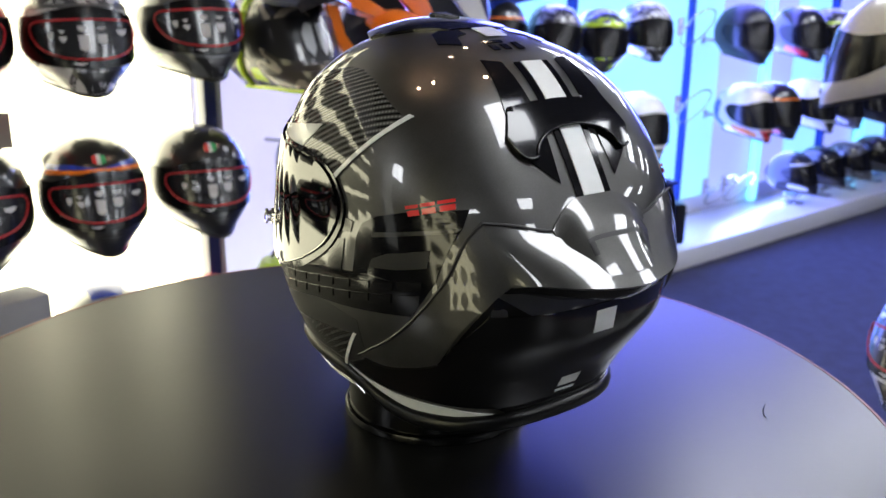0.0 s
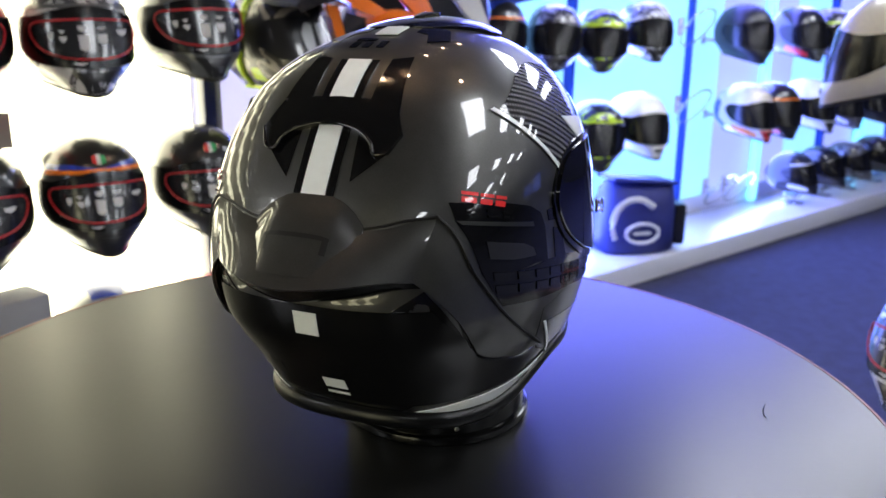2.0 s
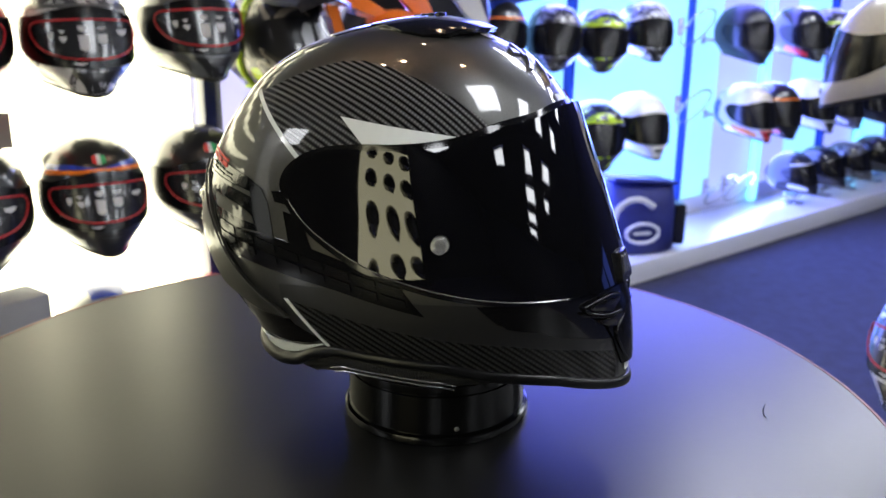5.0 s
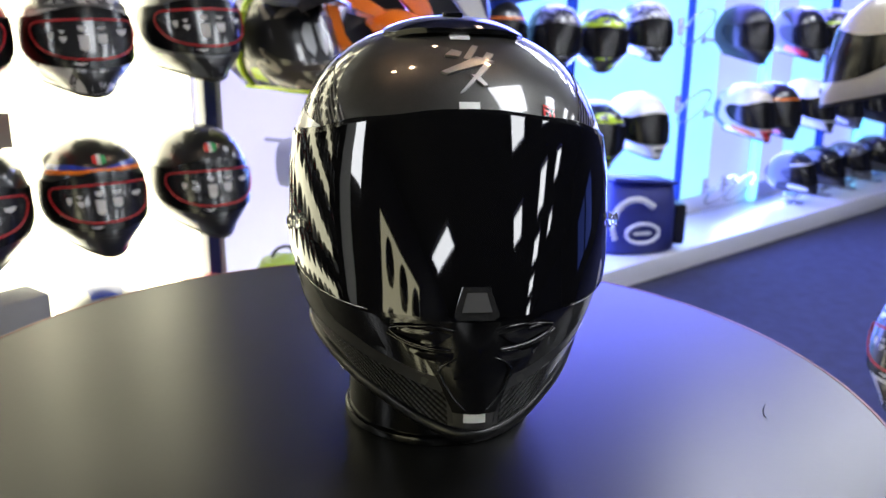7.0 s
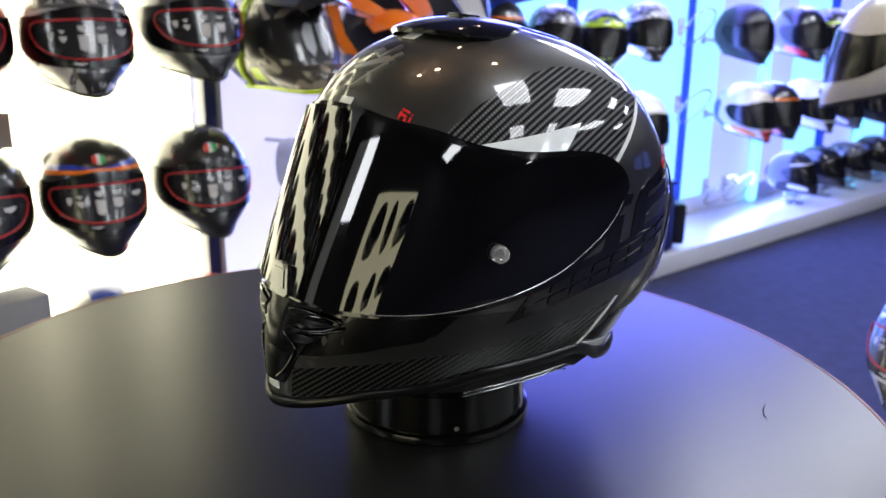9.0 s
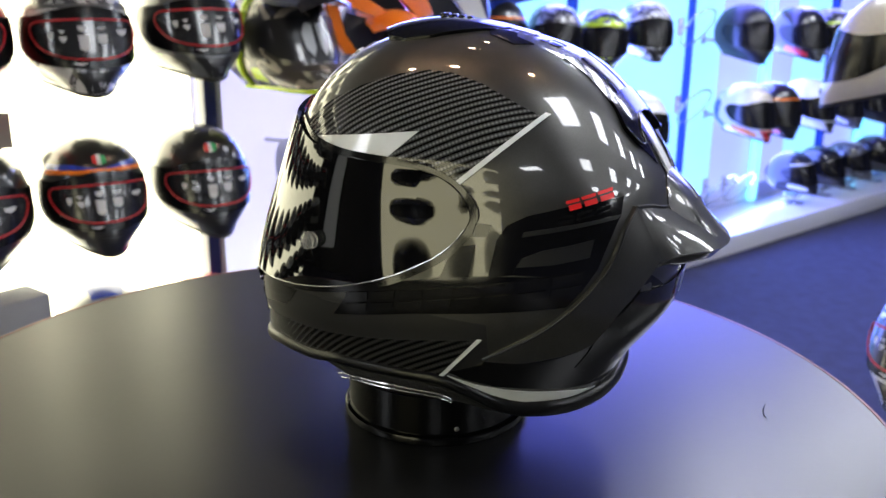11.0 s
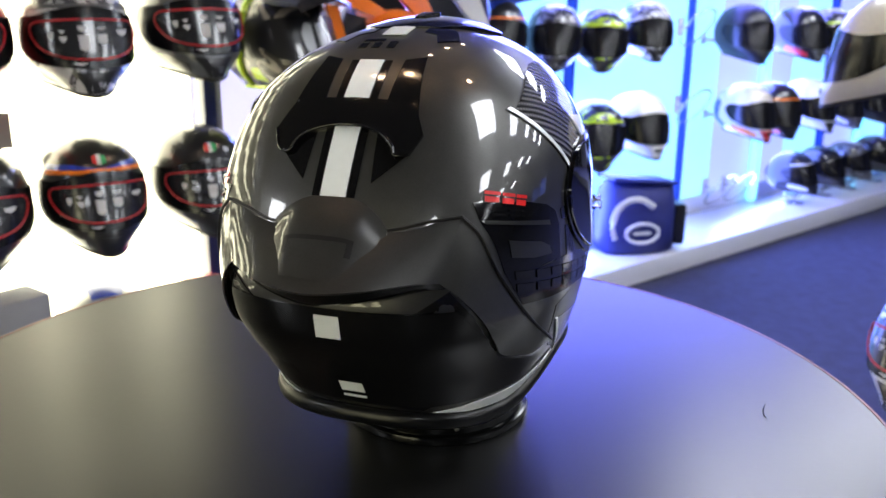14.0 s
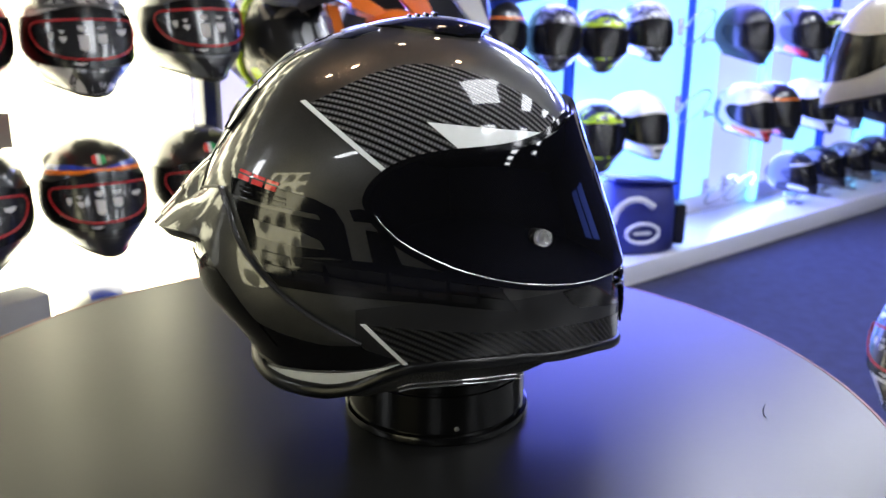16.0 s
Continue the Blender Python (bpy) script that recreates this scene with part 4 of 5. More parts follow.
    part("chin_panel", patch_bm("F", [(-0.05, -0.120), (0.05, -0.120), (0.034, -0.146), (0.02, -0.176), (-0.02, -0.176), (-0.034, -0.146)], 0.003, 0.003, 0.005, lambda x, z: 0.003 * max(0, 1 - (x / 0.03) ** 2)), SATIN_BLACK, h, "black chin panel")
    return h


HERO = hero_helmet()


# ---- helmets on the walls ----
CACHE = {}


def paint(name, colour, rough=0.3, metal=0.0, coat=0.8):
    if name not in CACHE:
        CACHE[name] = mat(name, colour, rough, metal, coat, 0.08, 120)
    return CACHE[name]


P_BLACK = paint("black_helmet_paint", (0.008, 0.008, 0.009))
P_MATT = paint("matt_black_helmet_paint", (0.012, 0.012, 0.014), 0.45, 0, 0.1)
P_WHITE = paint("white_helmet_paint", (0.75, 0.75, 0.74))
P_CREAM = paint("cream_helmet_paint", (0.68, 0.62, 0.52))
P_SILVER = paint("silver_helmet_paint", (0.42, 0.43, 0.43), 0.35, 0.4)
P_GREY = paint("grey_helmet_paint", (0.12, 0.125, 0.13), 0.35, 0.3)
P_RED = paint("red_helmet_paint", (0.6, 0.02, 0.02))
P_ORANGE = paint("orange_helmet_paint", (0.9, 0.2, 0.01))
P_BLUE = paint("blue_helmet_paint", (0.02, 0.05, 0.4))
P_NEON = paint("neon_yellow_helmet_paint", (0.55, 0.75, 0.02))
P_NAVY = paint("navy_plastic", (0.01, 0.015, 0.07))
P_GREEN = paint("green_helmet_paint", (0.08, 0.5, 0.05))


def patterned(name, a, b, c, scale):
    """Helmet paint with an irregular three-colour graphic."""
    m = mat(name, a, 0.3, 0, 0.8)
    nt = m.node_tree
    tc, nz, rp = nt.nodes.new("ShaderNodeTexCoord"), nt.nodes.new("ShaderNodeTexNoise"), nt.nodes.new("ShaderNodeValToRGB")
    nz.inputs["Scale"].default_value, nz.inputs["Detail"].default_value, nz.inputs["Distortion"].default_value = scale, 1.5, 1.2
    rp.color_ramp.interpolation = "CONSTANT"
    rp.color_ramp.elements[0].color, rp.color_ramp.elements[1].color = (*a, 1), (*b, 1)
    rp.color_ramp.elements[1].position = 0.48
    e = rp.color_ramp.elements.new(0.58)
    e.color = (*c, 1)
    nt.links.new(tc.outputs["Object"], nz.inputs["Vector"])
    nt.links.new(nz.outputs["Fac"], rp.inputs["Fac"])
    nt.links.new(rp.outputs["Color"], nt.nodes["Principled BSDF"].inputs["Base Color"])
    return m


G_GREY = patterned("grey_black_graphic", (0.01, 0.01, 0.012), (0.25, 0.25, 0.27), (0.04, 0.04, 0.05), 22)
G_NEON = patterned("neon_black_graphic", (0.01, 0.01, 0.012), (0.05, 0.06, 0.12), (0.45, 0.65, 0.02), 18)
G_WHITE = patterned("white_grey_graphic", (0.6, 0.6, 0.62), (0.05, 0.05, 0.06), (0.35, 0.35, 0.38), 16)
G_TAN = patterned("tan_black_graphic", (0.012, 0.011, 0.01), (0.32, 0.29, 0.24), (0.05, 0.042, 0.035), 9)
FILM_MARK = mat("grey_white_print", (0.55, 0.55, 0.55), 0.6)
FILM_RED = mat("red_print", (0.55, 0.01, 0.015), 0.5)
FILM_BLACK = mat("black_visor_film", (0.01, 0.01, 0.012), 0.25, 0, 0.6)
BADGE_GREEN = mat("green_badge", (0.02, 0.35, 0.12), 0.4)


def taper(v):
    """Helmets on the walls are slimmer at the jaw, with a deeper chin."""
    z = v.co.z / K - 0.2
    if z > 0.03:
        v.co.z += (z - 0.03) * 0.07 * K
    v.co.x *= 0.96
    f = min(1, max(0, (0.01 - z) / 0.2))
    ahead = min(1, max(0, (v.co.y / K + 0.1) / 0.28))
    fore = min(1, max(0, (v.co.y / K - 0.02) / 0.2))
    if z < -0.07:
        v.co.z += (-0.07 - z) * 0.2 * K
    v.co.z += 0.006 * K * f * f * min(1, abs(v.co.x) / (0.1 * K)) ** 2
    v.co.x *= math.sqrt(1 - (0.3 + 0.12 * ahead) * f ** 2.6)
    v.co.z += f * 0.012 * K * (1 - fore)
    if v.co.y < 0:
        v.co.y *= 1 - 0.15 * f


def shared(name, key, build, material, parent, label="", smooth=60):
    """A part on shared mesh data with its own material."""
    if key not in CACHE:
        bm = build()
        if key.startswith(("wall_", "mx_")):
            for v in bm.verts:
                taper(v)
        me = bpy.data.meshes.new(key)
        bm.to_mesh(me)
        bm.free()
        me.materials.append(material)
        me.shade_smooth()
        me.set_sharp_from_angle(angle=radians(smooth))
        CACHE[key] = me
    ob = new(name, CACHE[key])
    ob.material_slots[0].link = "OBJECT"
    ob.material_slots[0].material = material
    ob.parent = parent
    if label:
        ob["label"] = label
    return ob


def film_outline(inset):
    """Almond outline of the protective film on a visor, as azimuth and height."""
    top = [(-1.02 + inset, 0.03), (-0.9 + inset * 0.6, 0.062 - inset * 0.1), (-0.5, 0.074 - inset * 0.12), (0.0, 0.079 - inset * 0.12), (0.5, 0.074 - inset * 0.12), (0.9 - inset * 0.6, 0.062 - inset * 0.1), (1.02 - inset, 0.03)]
    low = [(0.93 - inset, -0.01), (0.7, -0.045 + inset * 0.08), (0.4, -0.064 + inset * 0.1), (0.0, -0.070 + inset * 0.12), (-0.4, -0.064 + inset * 0.1), (-0.7, -0.045 + inset * 0.08), (-0.93 + inset, -0.01)]
    pts = [(p.x, p.y) for p in curve_through([(a, z, 0) for a, z in top + low + top[:1]], 3)]
    return [(a * 1.06, 0.006 + (z - 0.006) * 0.86) for a, z in pts[:-1]]


def ring_on_skin(poly, off, radius):
    return tube_bm([(skin(a, z) + skin_normal(a, z) * off + LIFT) * K for a, z in poly], radius, 6, True)


def hem_tube():
    pts = []
    for i in range(60):
        az = 2 * math.pi * i / 60
        p = skin(az, -0.188)
        pts.append((Vector((p.x * 0.985, p.y * 0.985, -0.19)) + LIFT) * K)
    return tube_bm(pts, 0.006, 8, True)


def underside():
    secs = []
    for f, z in ((0.97, -0.186), (0.9, -0.2), (0.75, -0.2), (0.6, -0.17), (0.45, -0.12)):
        secs.append([(Vector((skin(2 * math.pi * i / 40, -0.185).x * f, Y_MID + (skin(2 * math.pi * i / 40, -0.185).y - Y_MID) * f, z)) + LIFT) * K for i in range(40)])
    return loft_bm(secs, True)


BANDS = {
    "brow": ("A", [(-1.3, 0.095), (-0.7, 0.106), (0.0, 0.110), (0.7, 0.106), (1.3, 0.095), (1.3, 0.082), (0.7, 0.094), (0.0, 0.099), (-0.7, 0.094), (-1.3, 0.082)]),
    "brow_high": ("A", [(-1.3, 0.115), (-0.6, 0.122), (-0.15, 0.112), (0.15, 0.112), (0.6, 0.122), (1.3, 0.115), (1.3, 0.097), (0.7, 0.107), (0.0, 0.111), (-0.7, 0.107), (-1.3, 0.097)]),
    "crown": ("T", [(-0.05, -0.14), (0.05, -0.14), (0.07, -0.05), (0.055, 0.05), (-0.055, 0.05), (-0.07, -0.05)]),
    "cheek_r": ("R", [(0.02, -0.09), (0.12, -0.095), (0.18, -0.13), (0.17, -0.17), (0.08, -0.165), (0.0, -0.15)]),
    "cheek_l": ("L", [(0.02, -0.09), (0.12, -0.095), (0.18, -0.13), (0.17, -0.17), (0.08, -0.165), (0.0, -0.15)]),
    "chin": ("F", [(-0.075, -0.098), (0.075, -0.098), (0.05, -0.135), (0.03, -0.18), (-0.03, -0.18), (-0.05, -0.135)]),
    "flank_r": ("R", [(-0.2, 0.08), (-0.12, 0.06), (-0.13, -0.06), (-0.05, -0.12), (-0.09, -0.15), (-0.18, -0.08)]),
    "flank_l": ("L", [(-0.2, 0.08), (-0.12, 0.06), (-0.13, -0.06), (-0.05, -0.12), (-0.09, -0.15), (-0.18, -0.08)]),
    "slash_r": ("R", [(0.07, -0.1), (0.1, -0.1), (0.03, -0.14), (0.0, -0.14)]),
    "slash_l": ("L", [(0.07, -0.1), (0.1, -0.1), (0.03, -0.14), (0.0, -0.14)]),
}


def wall_helmet(m, label, shell, bands=(), film=True, badge=True, size=1.0, visor=None, group=""):
    """A full-face helmet on show: shell, visor with its film and print, trims and coloured bands."""
    h = thing("full_face_helmet", label, "helmet", m, group)
    h.scale = (size, size, size)
    shared("shell", "wall_shell", lambda: shell_bm(56, 30, K, -0.188), shell, h)
    shared("edge_roll", "wall_hem", hem_tube, RUBBER, h)
    shared("lining", "wall_lining", underside, LINING, h)
    shared("visor", "wall_visor", lambda: patch_bm("A", [(p[0] * 0.9, p[1]) for k, p in enumerate(visor_poly()) if k % 2 == 0], 0.006, 0.006, 0.09), visor or WALL_VISOR, h, "dark glossy visor")
    if film:
        film_sheet = shared("visor_film", "wall_film", lambda: patch_bm("A", film_outline(0.0), 0.0085, 0.002, 0.12), FILM_BLACK, h, "black printed protective film")
        shared("film_border", "wall_film_border", lambda: ring_on_skin(film_outline(0.05), 0.0092, 0.0022), FILM_RED, film_sheet, "red printed border")
        for k, (a0, a1, z0, z1) in enumerate(((-0.72, -0.5, 0.012, 0.03), (-0.3, -0.12, -0.012, 0.02), (-0.3, -0.13, 0.03, 0.04), (0.02, 0.2, -0.03, 0.018), (0.04, 0.19, 0.026, 0.044), (0.38, 0.5, -0.005, 0.014), (0.4, 0.5, 0.02, 0.032), (0.58, 0.68, 0.002, 0.026), (0.1, 0.34, -0.074, -0.064), (-0.1, 0.0, -0.058, -0.05))):
            mid = (a0 + a1) / 2
            poly = [(a0, z1), (a1, z1), (a1 - 0.01, z0 + 0.008), (mid, z0), (a0 + 0.01, z0 + 0.008)]
            shared("print_mark", "wall_mark_%d" % k, lambda poly=poly: patch_bm("A", poly, 0.0097, 0.0006, 0.2), FILM_MARK, film_sheet)
    for key, colour in bands:
        mode, poly = BANDS[key]
        shared("colour_band", "wall_band_" + key, lambda mode=mode, poly=poly: patch_bm(mode, poly, 0.0022, 0.002, 0.04), colour, h)
    shared("chin_vent", "wall_chin_vent", lambda: patch_bm("F", [(-0.03, -0.112), (0.03, -0.112), (0.022, -0.134), (-0.022, -0.134)], 0.006, 0.005, 0.02), P_MATT, h)
    if badge:
        for k, (x0, x1, c) in enumerate(((-0.022, -0.0075, BADGE_GREEN), (-0.007, 0.007, P_WHITE), (0.0075, 0.022, P_RED))):
            shared("badge", "wall_badge_%d" % k, lambda x0=x0, x1=x1: patch_bm("F", [(x0, 0.149 - abs(x0) * 0.35), (x1, 0.149 - abs(x1) * 0.35), (x1, 0.117 + abs(x1) * 0.35), (x0, 0.117 + abs(x0) * 0.35)], 0.005, 0.002, 0.03), c, h)
    return h


def hook(m, reach, metal=STEEL_BLACK):
    """The bracket that holds a helmet off the wall: plate, arm and round head. Local +y comes out of the wall."""
    t = thing("helmet_bracket", "plain wall bracket holding a display helmet", "bracket", m, "helmet brackets")
    shared("plate", "hook_plate", lambda: box_bm(0.03, 0.012, 0.05, pose(0, 0.006, 0), 0.003), metal, t)
    shared("arm", "hook_arm_%.2f" % reach, lambda: tube_bm([(0, 0.01, 0), (0, reach, 0.0)], 0.012, 10), metal, t)
    shared("head", "hook_head", lambda: lathe_bm([(0.05, 0), (0.055, 0.01), (0.05, 0.03), (0.03, 0.055), (0.005, 0.06)], 24, pose(0, reach, -0.012)), metal, t)
    return t


def bracket_post(u, n, z, h):
    t = thing("bracket_post", "dark upright bracket post with a grey side cheek", "bracket", wall_pose(u, n, z), "bracket posts")
    part("post", box_bm(0.034, 0.05, h, pose(0.008, 0.04, 0), 0.004), P_NAVY, t, "dark blue front")
    part("cheek", box_bm(0.014, 0.06, h, pose(-0.018, 0.035, 0), 0.003), GREY_PLASTIC, t, "grey side cheek")


def lightbox_helmets():
    cols = (-0.78, -0.54, -0.30, -0.055, 0.195, 0.457)
    rows = (0.585, 0.945, 1.292, 1.62, 1.95)
    plain = [(P_BLACK, (("cheek_r", P_GREY), ("cheek_l", P_GREY))), (P_SILVER, (("crown", P_BLACK), ("chin", P_BLACK))), (P_BLACK, (("brow_high", P_RED),)), (P_GREY, (("flank_r", P_BLACK), ("flank_l", P_BLACK)))]
    named = {
        (4, 2): ("white and black full-face helmet with printed visor film", G_WHITE, (("crown", P_BLACK), ("chin", P_BLACK), ("brow", P_GREY), ("cheek_r", P_WHITE), ("cheek_l", P_WHITE))),
        (5, 2): ("grey and black full-face helmet with green accents", P_GREY, (("crown", P_SILVER), ("chin", P_BLACK), ("cheek_r", P_BLACK), ("cheek_l", P_GREY), ("slash_r", P_GREEN), ("slash_l", P_GREEN))),
        (3, 2): ("red and white full-face helmet with printed visor film", P_RED, (("crown", P_WHITE), ("chin", P_BLACK), ("flank_l", P_BLACK))),
        (4, 1): ("black full-face helmet with blue and orange brow bands", P_BLACK, (("brow", P_ORANGE), ("brow_high", P_BLUE), ("cheek_r", P_SILVER), ("chin", P_BLACK), ("flank_l", P_SILVER))),
        (5, 1): ("gloss black full-face helmet with printed visor film", P_BLACK, (("cheek_r", P_GREY), ("slash_r", P_GREEN), ("flank_r", P_GREY))),
        (3, 1): ("black and grey full-face helmet with yellow flash", P_BLACK, (("crown", P_GREY), ("slash_l", P_NEON), ("cheek_l", P_SILVER), ("chin", P_BLACK))),
        (5, 0): ("red full-face helmet low on the lightbox", P_RED, (("chin", P_BLACK),)),
        (4, 0): ("pale blue and green full-face helmet on the lightbox", P_SILVER, (("crown", P_BLUE), ("brow_high", P_GREEN))),
    }
    for j, z in enumerate(rows):
        for i, u in enumerate(cols):
            if (i, j) in named:
                label, shell, bands = named[(i, j)]
            else:
                shell, bands = plain[(i * 3 + j * 2) % 4]
                label = "full-face helmet with printed visor film on the lightbox"
            n = 1.48
            z = z + {(5, 0): -0.035, (5, 2): 0.02}.get((i, j), 0.0)
            wall_helmet(wall_pose(u, n, z - 0.124, (-14, -14, -14, -14, -9, -7)[i] + random.uniform(-3, 3), -3), label, shell, bands, True, True, (0.95, 0.94, 0.94, 0.95, 0.95)[j], None, "helmets on the lightbox")
            hook(wall_pose(u, 1.745, z), 0.265, PLINTH_WHITE)
    for j, z in enumerate(rows):
        for i in range(5):
            u = -1.03 - 0.245 * i
            shell, bands = plain[(i + j) % 4]
            wall_helmet(wall_pose(u, 1.48, z - 0.124, -20 + random.uniform(-3, 3), -3), "full-face helmet on the far part of the lightbox", shell, bands, False, False, 0.95, None, "helmets on the lightbox")
            hook(wall_pose(u, 1.745, z), 0.265, PLINTH_WHITE)
    bracket_post(0.575, 1.70, 1.10, 0.22)
    bracket_post(0.56, 1.70, 0.66, 0.22)


lightbox_helmets()


def side_lightbox_helmets():
    for j, z in enumerate((0.5, 0.94, 1.38, 1.82)):
        for i, n in enumerate((-1.24, -0.8, -0.36)):
            m = Matrix.Translation(wp(-2.36, n, z - 0.14)) @ pose(0, 0, 0, 0, 0, -50)
            wall_helmet(m, "dark full-face helmet on the side lightbox", P_BLACK if (i + j) % 3 else P_GREY, (("crown", P_GREY),) if i % 2 else (), False, False, 1.1, None, "helmets on the side lightbox")
            hook(Matrix.Translation(wp(-2.6, n, z - 0.07)) @ pose(0, 0, 0, 0, 0, -50), 0.24)


side_lightbox_helmets()


def motocross_helmet(m, label, shell, trim, size=1.0, second=None, peak_paint=None, lens=None):
    """Off-road helmet: shell, jutting chin bar, peak and open eye port with goggles."""
    h = thing("motocross_helmet", label, "helmet", m, "off-road helmets")
    h.scale = (size, size, size)
    shared("shell", "wall_shell", None, shell, h)
    shared("lining", "wall_lining", None, LINING, h)
    shared("eye_port", "mx_port", lambda: patch_bm("A", [(-1.1, 0.07), (-0.5, 0.085), (0.5, 0.085), (1.1, 0.07), (1.15, 0.0), (0.8, -0.05), (0.3, -0.062), (-0.3, -0.062), (-0.8, -0.05), (-1.15, 0.0)], 0.004, 0.005, 0.12), lens or P_BLACK, h, "dark goggle lens")

    def chin():
        secs = []
        for a in range(-12, 13):
            az = a * 0.1
            out = 0.055 * math.cos(az * 1.25) ** 2 if abs(az) < 1.25 else 0
            ring = []
            for z, k in ((-0.075, 0.3), (-0.1, 0.8), (-0.14, 1.0), (-0.175, 1.0), (-0.192, 0.7)):
                p = skin(az, max(z, -0.19))
                ring.append((p + skin_normal(az, -0.1) * (0.004 + out * k) + LIFT) * K)
            for z in (-0.185, -0.09):
                ring.append((skin(az, z) * 0.96 + LIFT) * K)
            secs.append(ring)
        return loft_bm(secs)

    shared("chin_bar", "mx_chin", chin, second or shell, h, smooth=35)

    def chin_vent():
        return box_bm(0.05, 0.02, 0.04, pose(0, 0.288 * K, (-0.145 + 0.2) * K, -8), 0.006)

    shared("chin_vent", "mx_chin_vent", chin_vent, P_MATT, h)

    def trim_line():
        return tube_bm([(skin(a * 0.1, -0.19) + skin_normal(a * 0.1, -0.1) * (0.006 + (0.05 * math.cos(a * 0.125) ** 2 if abs(a) < 12.5 else 0)) + LIFT) * K for a in range(-20, 21)], 0.008, 6)

    shared("trim", "mx_trim", trim_line, trim, h, "bright lower trim")

    def peak():
        secs = []
        for k in range(-8, 9):
            x = k / 8 * 0.125
            z0 = 0.15 - abs(x) ** 2 * 2.2
            ring = [Vector((x, 0.02, z0 + 0.022)), Vector((x, 0.12, z0 + 0.018)), Vector((x * 0.95, 0.24, z0 + 0.004)), Vector((x * 0.85, 0.31 - x * x * 4, z0 - 0.022)), Vector((x * 0.95, 0.24, z0 - 0.004)), Vector((x, 0.12, z0 + 0.004))]
            secs.append([(p + LIFT) * K for p in ring])
        return loft_bm(secs)

    shared("peak", "mx_peak", peak, peak_paint or shell, h, smooth=35)
    for key, c in (("cheek_r", trim), ("flank_r", second or P_BLACK), ("cheek_l", P_BLACK)):
        shared("colour_band", "wall_band_" + key, None, c, h)
    return h


def blade_bm(space, outline, n):
    """A slightly bowed, bevelled plate of a peak, given along the wall, in its helmet's space."""
    back = space.inverted()
    cu = sum(p[0] for p in outline) / len(outline)
    cz = sum(p[1] for p in outline) / len(outline)
    secs = []
    for dn, f in ((0.0, 0.96), (-0.004, 1.0), (-0.012, 1.0), (-0.016, 0.96)):
        secs.append([back @ wp(cu + (u - cu) * f, n + dn + 0.6 * (u - cu) ** 2, cz + (z - cz) * f) for u, z in outline])
    return loft_bm(secs)


